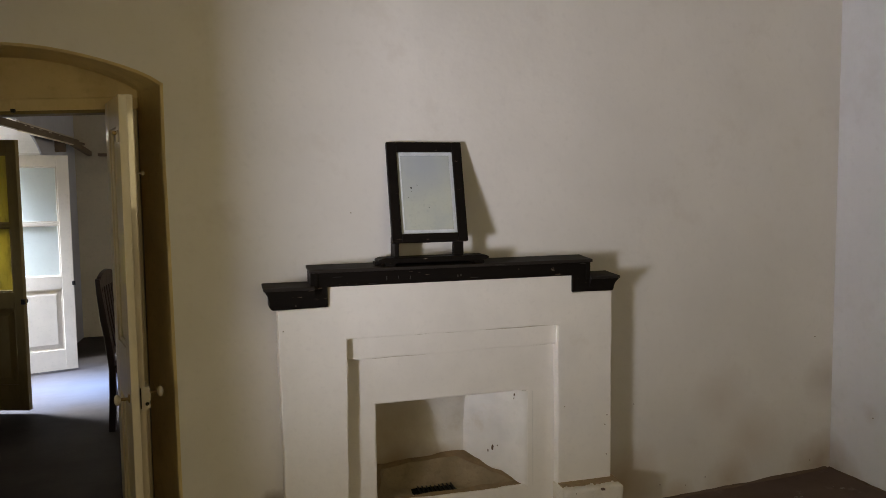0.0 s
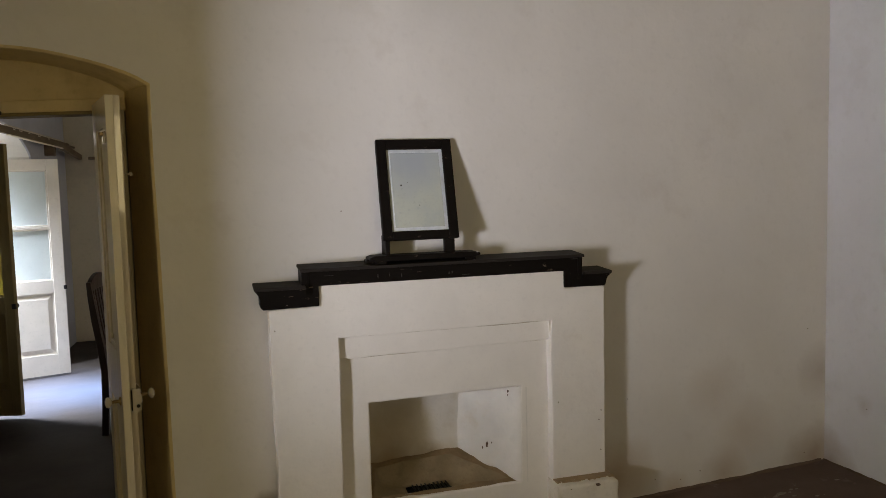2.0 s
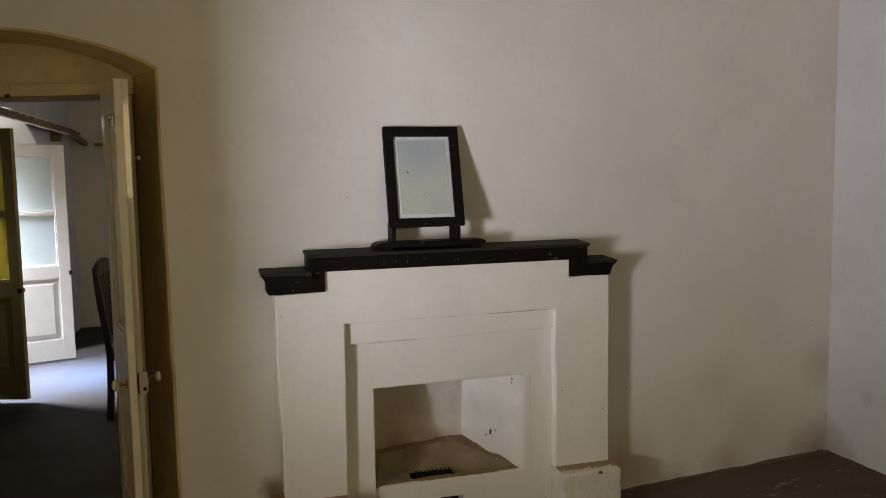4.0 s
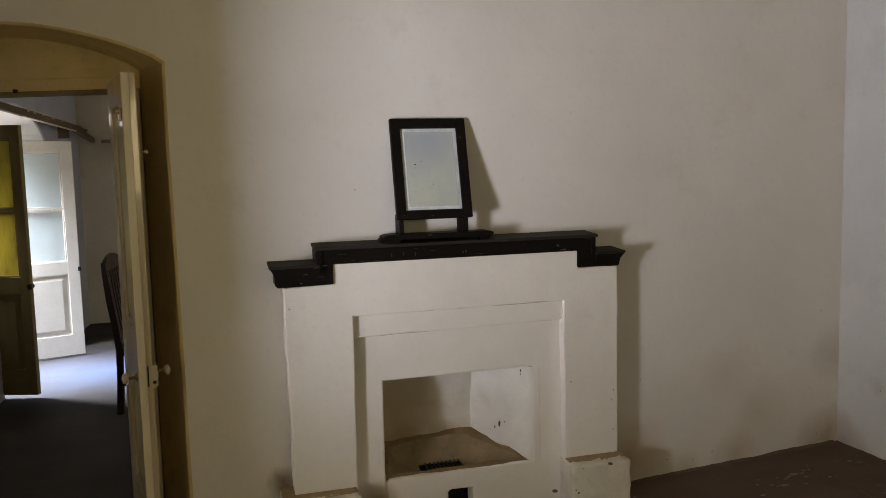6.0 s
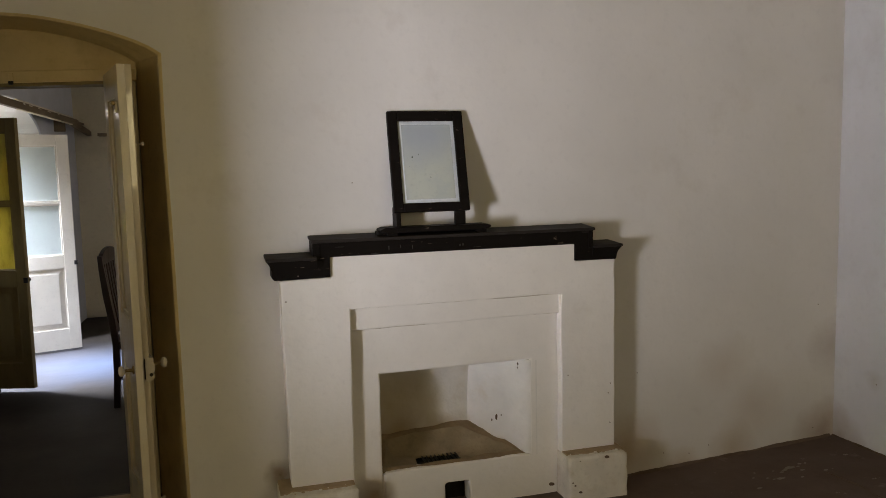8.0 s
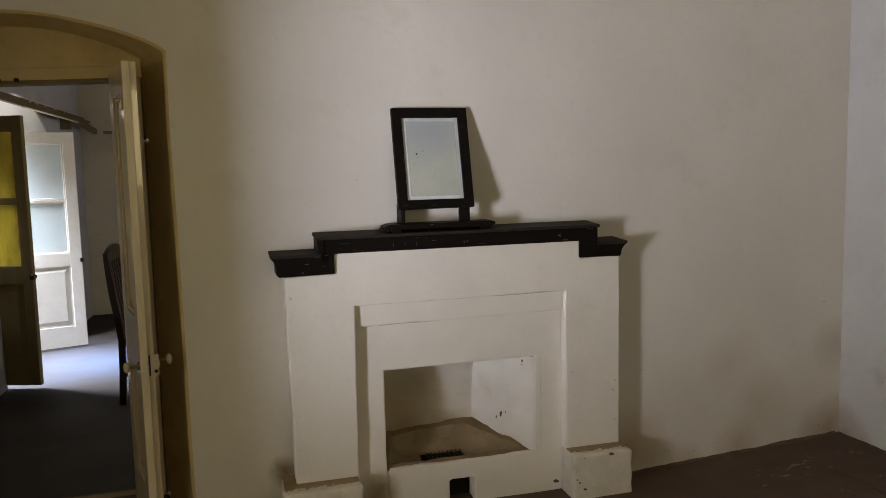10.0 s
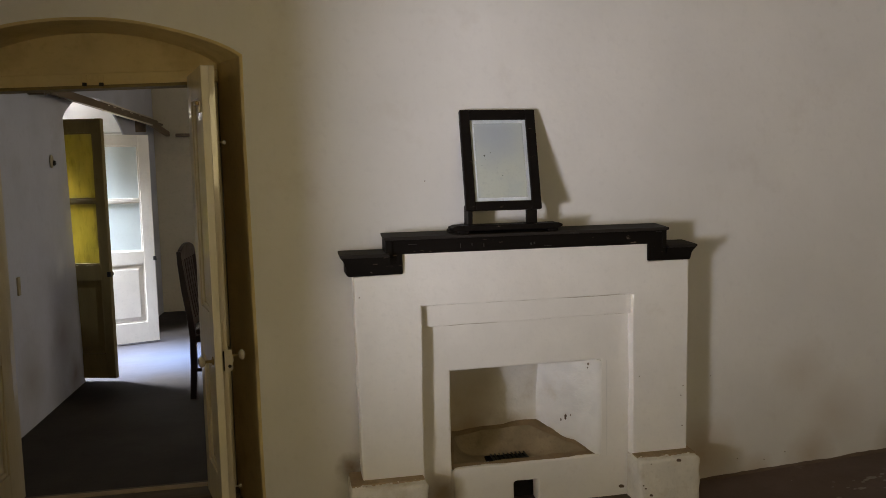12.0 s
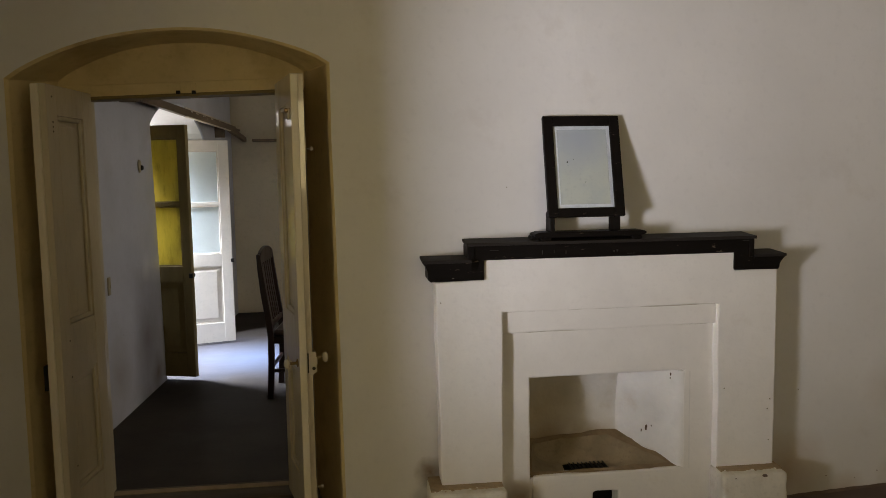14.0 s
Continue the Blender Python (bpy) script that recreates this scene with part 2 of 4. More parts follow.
def box(bm, x0, x1, y0, y1, z0, z1, bevel=0.0, segs=2):
    m = Matrix.LocRotScale(((x0 + x1) / 2, (y0 + y1) / 2, (z0 + z1) / 2), None, (abs(x1 - x0), abs(y1 - y0), abs(z1 - z0)))
    made = bmesh.ops.create_cube(bm, size=1, matrix=m)
    if bevel:
        edges = list({e for v in made["verts"] for e in v.link_edges})
        bmesh.ops.bevel(bm, geom=edges, offset=bevel, segments=segs, affect="EDGES", profile=0.5)
    return bm


def boxed(x0, x1, y0, y1, z0, z1, bevel=0.004, segs=2):
    return box(bmesh.new(), x0, x1, y0, y1, z0, z1, bevel, segs)


def prism(points, y0, y1, bevel=0.0, bm=None, wobble=0.0):
    """A polygon in x and z, pushed from y0 to y1, with its edges rounded; wobble: how far its outline strays, as in hand-laid plaster."""
    bm = bm or bmesh.new()
    if wobble:
        fine = []
        for (xa, za), (xb, zb) in zip(points, points[1:] + points[:1]):
            n = max(1, int(math.hypot(xb - xa, zb - za) / 0.07))
            for k in range(n):
                x, z = xa + (xb - xa) * k / n, za + (zb - za) * k / n
                fine.append((x + wobble * noise.noise((x * 6, z * 6, y0)), z + wobble * noise.noise((x * 6, z * 6, y0 + 7))))
        points = fine
    face = bm.faces.new([bm.verts.new((x, y0, z)) for x, z in points])
    made = bmesh.ops.extrude_face_region(bm, geom=[face])
    vs = [v for v in made["geom"] if isinstance(v, bmesh.types.BMVert)]
    bmesh.ops.translate(bm, verts=vs, vec=(0, y1 - y0, 0))
    bmesh.ops.recalc_face_normals(bm, faces=bm.faces)
    if bevel:
        edges = [e for e in bm.edges if len(e.link_faces) == 2 and e.calc_face_angle(0) > 0.5]
        bmesh.ops.bevel(bm, geom=edges, offset=bevel, segments=2, affect="EDGES", profile=0.5)
    return bm


def lathe(profile, axis="z", centre=(0, 0, 0), steps=20, bm=None):
    """A turned form: (radius, height) pairs round an axis."""
    bm = bm or bmesh.new()
    turn = {"z": Matrix(), "x": Matrix.Rotation(radians(90), 4, "Y"), "y": Matrix.Rotation(radians(-90), 4, "X")}[axis]
    m = Matrix.Translation(centre) @ turn
    rings = [[bm.verts.new(m @ Vector((r * math.cos(2 * math.pi * k / steps), r * math.sin(2 * math.pi * k / steps), h))) for k in range(steps)] for r, h in profile]
    for a, b in zip(rings, rings[1:]):
        for k in range(steps):
            bm.faces.new((a[k], a[(k + 1) % steps], b[(k + 1) % steps], b[k])).smooth = True
    bm.faces.new(rings[0][::-1])
    bm.faces.new(rings[-1])
    return bm


def sweep(points, sizes, bm=None):
    """A bar of rectangular section along points in the x-z plane; sizes: (along x, along y)."""
    bm = bm or bmesh.new()
    rings = []
    for (x, y, z), (a, b) in zip(points, sizes):
        rings.append([bm.verts.new((x + i * a / 2, y + j * b / 2, z)) for i, j in ((-1, -1), (1, -1), (1, 1), (-1, 1))])
    for p, q in zip(rings, rings[1:]):
        for k in range(4):
            bm.faces.new((p[k], p[(k + 1) % 4], q[(k + 1) % 4], q[k]))
    bm.faces.new(rings[0][::-1])
    bm.faces.new(rings[-1])
    bmesh.ops.recalc_face_normals(bm, faces=bm.faces)
    bmesh.ops.bevel(bm, geom=[e for e in bm.edges if e.calc_face_angle(0) > 0.6], offset=0.004, segments=2, affect="EDGES", profile=0.5)
    return bm


def arch_curve(u0, z0, u1, z1, crown, n=28):
    """A segmental arch from (u0, z0) to (u1, z1), rising to crown."""
    out = []
    for k in range(n + 1):
        s = k / n
        base = z0 + (z1 - z0) * s
        mid = (z0 + z1) / 2
        out.append((u0 + (u1 - u0) * s, base + (crown - mid) * (1 - (2 * s - 1) ** 2) ** 0.86))
    return out


def arched_wall(u_min, u_max, top, rings, far):
    """A wall skin with one arched opening through it. rings: (depth, u0, z0, u1, z1, crown), from the room's face inward; far: depth of its back face."""
    bm = bmesh.new()
    curves = []
    for d, u0, z0, u1, z1, crown in rings:
        arc = arch_curve(u0, z0, u1, z1, crown)
        curves.append([bm.verts.new((u + 0.007 * noise.noise((u * 3, d, z * 3)), d, z + (0.007 * noise.noise((u * 3, d + 5, z * 3)) if z else 0))) for u, z in [(u0, 0.0), *[(u0, z0 * k / 6) for k in range(1, 6)], *arc, *[(u1, z1 * k / 6) for k in range(5, 0, -1)], (u1, 0.0)]])
    for a, b in zip(curves, curves[1:]):
        for k in range(len(a) - 1):
            bm.faces.new((a[k], a[k + 1], b[k + 1], b[k]))
    for ring, d in ((curves[0], rings[0][0]), (curves[-1], far)):
        arc = ring[6:-6]
        tops = [bm.verts.new((v.co.x, d, top)) for v in arc]
        for k in range(len(arc) - 1):
            bm.faces.new((arc[k], arc[k + 1], tops[k + 1], tops[k]))
        for side, t_v, u in ((ring[:7], tops[0], u_min), (ring[-7:], tops[-1], u_max)):
            low, high = bm.verts.new((u, d, 0)), bm.verts.new((u, d, top))
            cols = list(side) + [t_v]
            if side[0].co.z > side[-1].co.z:
                cols = list(side)[::-1] + [t_v]
            bm.faces.new([low, *cols, high])
    return bm


# ---- the shell: front room ----
ROOM_TOP = 3.6
W = 3.0
EAST = 3.285
wall_bm = arched_wall(-1.80, 0.60, ROOM_TOP, [
    (W, -1.610, 2.047, -0.235, 2.112, 2.260),
    (W + 0.012, -1.596, 2.041, -0.249, 2.106, 2.250),
    (3.33, -1.500, 2.070, -0.365, 2.115, 2.250),
    (3.62, -1.500, 2.070, -0.365, 2.115, 2.250)], 3.62)
# the east reveal leans out a little towards the floor
for v in wall_bm.verts:
    if -0.45 < v.co.x < -0.2 and v.co.z < 2.1 and v.co.y < 3.2:
        v.co.x += 0.022 * (1 - v.co.z / 2.1)
for x0, x1, z0, z1 in ((0.60, 1.45, 0.75, ROOM_TOP), (1.45, EAST, -0.06, ROOM_TOP)):
    wall_bm.faces.new([wall_bm.verts.new(p) for p in ((x0, W, z0), (x1, W, z0), (x1, W, z1), (x0, W, z1))])
wall_bm.faces.new([wall_bm.verts.new(p) for p in ((0.60, 3.62, 0), (EAST, 3.62, 0), (EAST, 3.62, ROOM_TOP), (0.60, 3.62, ROOM_TOP))])
wall_north = structure("wall_north", wall_bm, PLASTER, "whitewashed plaster wall with arched doorway, stains and a painted plinth shadow", "wall")
wall_north.data.materials.append(CREAM_WALL)
for poly in wall_north.data.polygons:
    c = poly.center
    if 3.003 < c.y < 3.615 and -1.7 < c.x < -0.2:
        poly.material_index = 1

structure("wall_east", boxed(EAST, 3.7, -3.0, 3.3, -0.05, ROOM_TOP, 0), COOL_PLASTER, "whitewashed plaster side wall with cool light in its colour and faint stains", "wall")
# unseen wall; its opening is invented to hold the south fill lamp
south = bmesh.new()
box(south, -2.4, 1.45, -3.4, -3.0, 0, ROOM_TOP)
box(south, 2.55, 3.7, -3.4, -3.0, 0, ROOM_TOP)
box(south, 1.45, 2.55, -3.4, -3.0, 0, 1.4)
box(south, 1.45, 2.55, -3.4, -3.0, 2.6, ROOM_TOP)
structure("wall_south", south, PLASTER, "whitewashed plaster wall out of view, with an opening added for the fill lamp", "wall")
# unseen wall; jamb and sill are set by where the light should end
west = bmesh.new()
box(west, -2.3, -1.8, -3.0, -0.12, 0, ROOM_TOP)
box(west, -2.3, -1.8, 1.225, 3.62, -0.05, ROOM_TOP)
box(west, -2.3, -1.8, -0.12, 1.225, 2.1, ROOM_TOP)
box(west, -2.3, -1.8, -0.12, 1.225, -0.2, 0.66)
structure("wall_west", west, PLASTER, "thick whitewashed wall out of view, its low window sized to shape the light", "wall")
structure("ceiling", boxed(-2.4, 3.7, -3.4, 3.62, ROOM_TOP, ROOM_TOP + 0.2, 0), CEILING, "plain limewashed ceiling", "ceiling")

fl = bmesh.new()
bmesh.ops.create_grid(fl, x_segments=60, y_segments=60, size=0.5, matrix=Matrix.Translation((0.73, 0.1, 0)) @ Matrix.Diagonal((5.1, 6.3, 1, 1)))


def floor_z(x, y):
    """The worn floor climbs gently from the fireplace to the east corner."""
    climb = min(1, max(0, (x - 1.90) / 1.35))
    fade = min(1, max(0, (y - 0.6) / 1.8))
    sill = 0.038 if x < 0.1 and y > 2.9 else 0.0
    return -0.04 + sill + 0.072 * climb * fade


for v in fl.verts:
    v.co.z += 0.004 * noise.noise(v.co * 2.5) + floor_z(v.co.x, v.co.y)
floor = structure("floor", fl, RED_FLOOR, "worn reddish-brown cement floor with pale scuffs", "floor")
structure("ground", boxed(-900, 900, -900, 900, -0.9, -0.2, 0), YARD, "pale bare earth yard", "ground")

# ---- the shell: back room ----
BACK_TOP = 3.4


def west_x(y):
    """The west wall of the back room runs a little out of square."""
    return -1.72 + 0.045 * (y - 4.63)


bw = arched_wall(3.4, 9.3, BACK_TOP, [
    (0.0, 5.85, 2.03, 7.54, 2.01, 2.265),
    (0.012, 5.863, 2.025, 7.527, 2.005, 2.252),
    (0.42, 6.00, 2.0, 7.22, 2.0, 2.21),
    (0.60, 6.00, 2.0, 7.22, 2.0, 2.21)], 0.60)
for v in bw.verts:
    if 5.7 < v.co.x < 6.35:
        v.co.x -= 0.06 * v.co.z
for v in bw.verts:
    v.co = Vector((west_x(v.co.x) - v.co.y, v.co.x, v.co.z))
back_west = structure("back_wall_west", bw, LAVENDER_WALL, "limewashed wall tinted lavender for bounced sky light, with an arched outer doorway", "wall")
# whiter wash on the reveal stands in for sunlight on the arch
back_west.data.materials.append(FIRE_WHITE)
for poly in back_west.data.polygons:
    c = poly.center
    if -0.595 < c.x - west_x(c.y) < -0.014:
        poly.material_index = 1
structure("back_wall_north", boxed(-2.4, 3.0, 8.95, 9.3, 0, BACK_TOP, 0), BACK_WALL, "shaded plaster wall of the back room", "wall")
# unseen wall; its opening is assumed, to let the fill lamp in
east = bmesh.new()
box(east, 2.6, 2.9, 3.62, 4.3, 0, BACK_TOP)
box(east, 2.6, 2.9, 5.5, 8.95, 0, BACK_TOP)
box(east, 2.6, 2.9, 4.3, 5.5, 0, 1.4)
box(east, 2.6, 2.9, 4.3, 5.5, 2.8, BACK_TOP)
structure("back_wall_east", east, PLASTER, "plain plaster wall out of view, with an opening added for the fill lamp", "wall")
structure("back_ceiling", boxed(-2.4, 3.0, 3.62, 9.5, BACK_TOP, BACK_TOP + 0.2, 0), CEILING, "plain limewashed ceiling", "ceiling")
bf = bmesh.new()
bmesh.ops.create_grid(bf, x_segments=40, y_segments=60, size=0.5, matrix=Matrix.Translation((0.12, 6.42, 0)) @ Matrix.Diagonal((5.2, 6.2, 1, 1)))
for v in bf.verts:
    v.co.z += 0.004 * noise.noise(v.co * 2.0)
structure("back_floor", bf, GREY_FLOOR, "smooth grey cement floor with a painted pool of light by the outer doorway", "floor")
threshold = structure("threshold", boxed(-1.497, -0.35, 3.24, 3.46, -0.03, 0.035, 0.01), THRESHOLD, "worn wooden threshold", "threshold")
part("worn_edge", boxed(-1.49, -0.36, 3.372, 3.424, 0.0345, 0.0385, 0.001), LEDGE, threshold, "pale worn edge")

# ---- inner doorway: frame and tympanum ----
door_frame = structure("door_frame", boxed(-1.50, -1.37, 3.30, 3.42, 0.05, 2.00, 0.005), CREAM, "cream painted wooden door frame under an arched panel", "door frame")
part("jamb", boxed(-0.497, -0.367, 3.30, 3.42, 0.05, 2.03, 0.005), CREAM, door_frame)
head = prism([(-1.51, 1.990), (-0.36, 2.031), (-0.36, 2.086), (-1.51, 2.045)], 3.29, 3.42, 0.005)
part("head_rail", head, CREAM_WALL, door_frame)
part("head_stop", prism([(-1.37, 1.981), (-0.497, 2.012), (-0.497, 2.0265), (-1.37, 1.9955)], 3.286, 3.40, 0.002), BROWN_PAINT, door_frame, "dark worn rebate under the head rail")
tym = prism([(-1.51, 2.045), *[(u, z + 0.02) for u, z in arch_curve(-1.51, 2.070, -0.36, 2.115, 2.25, 20)], (-0.36, 2.086)], 3.325, 3.40)
part("arched_panel", tym, CREAM_WALL, door_frame, "cream distempered arched panel")
for x in (-0.948, -0.876):
    clip = boxed(x - 0.010, x + 0.010, 3.286, 3.292, 2.016, 2.058, 0.003)
    part("bolt_keep", clip, CREAM_WALL, door_frame)
    part("bolt_socket", boxed(x - 0.009, x + 0.009, 3.272, 3.292, 2.006, 2.022, 0.002), IRON, door_frame)


def panel_leaf(name, label, m, w, h):
    """A panelled leaf: hinge edge on its z axis, reaching along x."""
    leaf = thing(name, label, "door", m, "inner double door")
    t, s = 0.058, 0.095
    rails = ((0.0, 0.19), (0.70, 0.93), (h - 0.125, h))
    part("hinge_stile", boxed(0, s, -t / 2, t / 2, 0, h, 0.003), CREAM, leaf)
    part("meeting_stile", boxed(w - s, w, -t / 2, t / 2, 0, h, 0.003), CREAM, leaf)
    for a, b in rails:
        part("rail", boxed(s, w - s, -t / 2 + 0.001, t / 2 - 0.001, a, b, 0.002), CREAM, leaf)
    for a, b in ((0.19, 0.70), (0.93, h - 0.125)):
        panel = boxed(s - 0.005, w - s + 0.005, -0.007, 0.007, a - 0.005, b + 0.005, 0)
        box(panel, s + 0.035, w - s - 0.035, -0.013, 0.013, a + 0.04, b - 0.04, 0.005)
        p = part("panel", panel, CREAM, leaf)
        for side in (-1, 1):
            mould = bmesh.new()
            y0, y1 = side * 0.008, side * 0.021
            box(mould, s, s + 0.02, y0, y1, a, b, 0.004)
            box(mould, w - s - 0.02, w - s, y0, y1, a, b, 0.004)
            box(mould, s + 0.02, w - s - 0.02, y0, y1, a, a + 0.02, 0.004)
            box(mould, s + 0.02, w - s - 0.02, y0, y1, b - 0.02, b, 0.004)
            part("moulding", mould, CREAM, p)
    # rebated meeting edge
    part("rebate_strip", boxed(w, w + 0.012, -t / 2, 0.002, 0.002, h - 0.002, 0.003), CREAM_EDGE, leaf)
    return leaf


def knob_set(leaf, x, z, side, t=0.058):
    prof = [(0.019, 0.0), (0.019, 0.004), (0.007, 0.008), (0.0065, 0.034), (0.012, 0.038)]
    bulb = [(0.006, 0.034), (0.015, 0.038), (0.0225, 0.046), (0.023, 0.052), (0.019, 0.058), (0.008, 0.062)]
    flip = Matrix.Scale(-1, 4, (0, 1, 0)) if side < 0 else Matrix()
    for profile, name, material in ((prof, "knob_stem", BRASS), (bulb, "knob", CERAMIC)):
        bm = lathe(profile, "y")
        bm.transform(Matrix.Translation((x, side * t / 2, z)) @ flip)
        part(name, bm, material, leaf, "cream ceramic knob" if name == "knob" else "")


# east leaf stands open towards the front room, a little past square
EW = 0.435
east_m = pose(-0.473, 3.292, 0.055, 0, 0, -90 + 13.6)
east_leaf = panel_leaf("door_leaf", "cream painted panelled door leaf standing open with ceramic knobs", east_m, EW, 1.995)
knob_set(east_leaf, EW - 0.045, 0.725, -1)
lock = boxed(EW - 0.080, EW + 0.008, 0.0285, 0.044, 0.684, 0.780, 0.004)
lk = part("rim_lock", lock, CERAMIC, east_leaf, "cream painted rim lock")
part("keyhole", lathe([(0.010, 0), (0.010, 0.002)], "y", (EW - 0.035, 0.044, 0.705)), IRON, lk)
knob_set(east_leaf, EW - 0.040, 0.742, 1, 0.088)
# scalloped white plate on the leaf's edge
plate = prism([(-0.026, 0.640), (-0.010, 0.628), (0.006, 0.632), (0.016, 0.645), (0.030, 0.650), (0.034, 0.672), (0.026, 0.690), (0.036, 0.712), (0.036, 0.745), (0.026, 0.765), (0.030, 0.785), (0.018, 0.797), (0.006, 0.792), (-0.008, 0.806), (-0.026, 0.796)], 0.0, 0.005, 0.0012)
plate.transform(Matrix.Translation((EW + 0.0125, 0.026, 0.287)) @ Matrix.Diagonal((1, 0.62, 0.62, 1)) @ Matrix.Rotation(radians(90), 4, "Z"))
pt = part("lock_plate", plate, CERAMIC, east_leaf, "white painted scalloped lock plate")
part("escutcheon", lathe([(0.0075, 0.0), (0.0075, 0.003)], "x", (EW + 0.0150, 0.031, 0.708), 12), IRON, pt, "dark keyhole")
# black strip drawn where the gap beside the plate is in shadow
part("shadow_gap", boxed(EW + 0.0125, EW + 0.0150, 0.0045, 0.0095, 0.690, 0.778, 0.001), IRON, pt, "black strip for the shadow gap beside the plate")
for z in (1.675, 0.145):
    part("bolt_peg", lathe([(0.004, 0), (0.004, 0.025), (0.009, 0.027), (0.010, 0.033), (0.006, 0.038)], "y", (EW - 0.04, 0.029, z), 12), CERAMIC, east_leaf)
    part("bolt_plate", boxed(EW - 0.052, EW - 0.002, 0.028, 0.032, z - 0.05, z + 0.05, 0.002), CREAM, east_leaf)
part("bolt_catch", boxed(EW - 0.06, EW - 0.02, -0.040, -0.028, 1.80, 1.85, 0.005), CERAMIC, east_leaf)
part("bolt_knob", lathe([(0.004, 0), (0.004, 0.02), (0.010, 0.024), (0.006, 0.034)], "x", (EW - 0.045, -0.046, 1.838), 12), BRASS, east_leaf)

west_m = pose(-1.374, 3.292, 0.055, 0, 0, -90 - 6.2)
west_leaf = panel_leaf("door_leaf", "cream painted panelled door leaf folded open against the reveal", west_m, EW, 1.955)
part("lock_keep", boxed(EW - 0.035, EW + 0.006, -0.051, -0.0285, 0.66, 0.77, 0.003), IRON, west_leaf, "black iron lock keep")
for z in (1.905, 1.80, 1.78, 1.76, 0.86, 0.70, 0.30):
    part("screw_hole", lathe([(0.004, 0), (0.004, 0.002)], "y", (EW - 0.05 - 0.03 * (z < 1), 0.0282, z), 10), DARK_HOLE, west_leaf)

# ---- fireplace ----
fire = thing("fireplace", "whitewashed plaster fireplace with stepped recesses and an open hearth", "fireplace", pose(1.015, 2.90, 0))
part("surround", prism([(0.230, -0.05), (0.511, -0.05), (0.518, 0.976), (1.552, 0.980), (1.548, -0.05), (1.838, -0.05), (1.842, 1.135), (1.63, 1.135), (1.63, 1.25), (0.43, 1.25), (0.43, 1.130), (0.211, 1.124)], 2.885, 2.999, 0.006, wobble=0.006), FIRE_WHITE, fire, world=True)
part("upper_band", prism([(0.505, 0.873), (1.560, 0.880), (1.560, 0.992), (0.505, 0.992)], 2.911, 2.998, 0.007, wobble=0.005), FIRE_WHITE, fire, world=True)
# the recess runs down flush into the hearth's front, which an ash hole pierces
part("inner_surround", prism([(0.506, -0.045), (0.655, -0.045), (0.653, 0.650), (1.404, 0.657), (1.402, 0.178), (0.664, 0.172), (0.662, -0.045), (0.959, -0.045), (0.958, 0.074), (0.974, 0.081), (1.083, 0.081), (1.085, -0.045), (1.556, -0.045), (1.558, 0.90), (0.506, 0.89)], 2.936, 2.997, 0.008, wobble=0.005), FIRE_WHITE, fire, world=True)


def joint_line(x0, z0, x1, z1, y):
    """A thin dark seam where two coats of plaster meet."""
    bm = bmesh.new()
    n = 40
    rows = []
    for k in range(n + 1):
        f = k / n
        x, z = x0 + (x1 - x0) * f, z0 + (z1 - z0) * f + 0.004 * noise.noise((f * 9, y * 50, 1.7))
        h = 0.0016 + 0.0014 * abs(noise.noise((f * 21, 3.1, y * 40)))
        rows.append([bm.verts.new((x, yy, zz)) for yy, zz in ((y, z - h), (y, z + h), (y + 0.004, z + h), (y + 0.004, z - h))])
    for a, b in zip(rows, rows[1:]):
        for k in range(4):
            bm.faces.new((a[k], a[(k + 1) % 4], b[(k + 1) % 4], b[k]))
    bm.faces.new(rows[0])
    bm.faces.new(rows[-1])
    return bm


part("joint", joint_line(0.535, 0.974, 1.545, 0.978, 2.9095), JOINT, fire, "thin dark seam", world=True)
part("joint", joint_line(0.545, 0.871, 1.530, 0.878, 2.9345), JOINT, fire, "thin dark seam", world=True)
part("hearth_cheek", boxed(0.632, 0.672, 2.945, 2.985, -0.045, 0.162, 0.004), FIRE_WHITE, fire, world=True)
part("ash_reveal", boxed(1.088, 1.10, 2.985, 3.045, -0.045, 0.10, 0.003), FIRE_WHITE, fire, "whitewashed side of the ash hole", world=True)
part("ash_hole", boxed(0.92, 1.13, 3.04, 3.2, -0.045, 0.120, 0), DARK_HOLE, fire, world=True)


def shallow(bm):
    """Draws the back of the recess forward and lifts it a little."""
    for v in bm.verts:
        d = max(0.0, v.co.y - 2.945) / 0.33
        v.co = Vector((v.co.x - 0.016 * d * (v.co.x + 0.1), v.co.y - 0.058 * d, v.co.z + 0.024 * d))
    return bm


fb = bmesh.new()
lip = [(0.642, 2.96), (0.68, 3.26), (1.185, 3.28), (1.385, 2.950), (1.404, 2.9372), (1.440, 2.9357)]
deep = lip[:4] + [(1.404, 2.960), (1.436, 2.962)]
rows = []
for z, plan in ((0.17, lip), (0.4, lip), (0.650, lip), (0.654, deep), (0.9, deep)):
    k = max(0, z - 0.4) * 0.25
    rows.append([fb.verts.new((x, y - k * (y > 3.1), z)) for x, y in plan])
for a, b in zip(rows, rows[1:]):
    for k in range(5):
        fb.faces.new((a[k], a[k + 1], b[k + 1], b[k]))
fb.faces.new(rows[-1])
fb.faces.new([fb.verts.new(p) for p in ((0.642, 2.99, 0.64), (1.402, 2.99, 0.64), (1.402, 2.99, 0.92), (0.642, 2.99, 0.92))])
bmesh.ops.subdivide_edges(fb, edges=[e for e in fb.edges if e.calc_length() > 0.1], cuts=13, use_grid_fill=True)
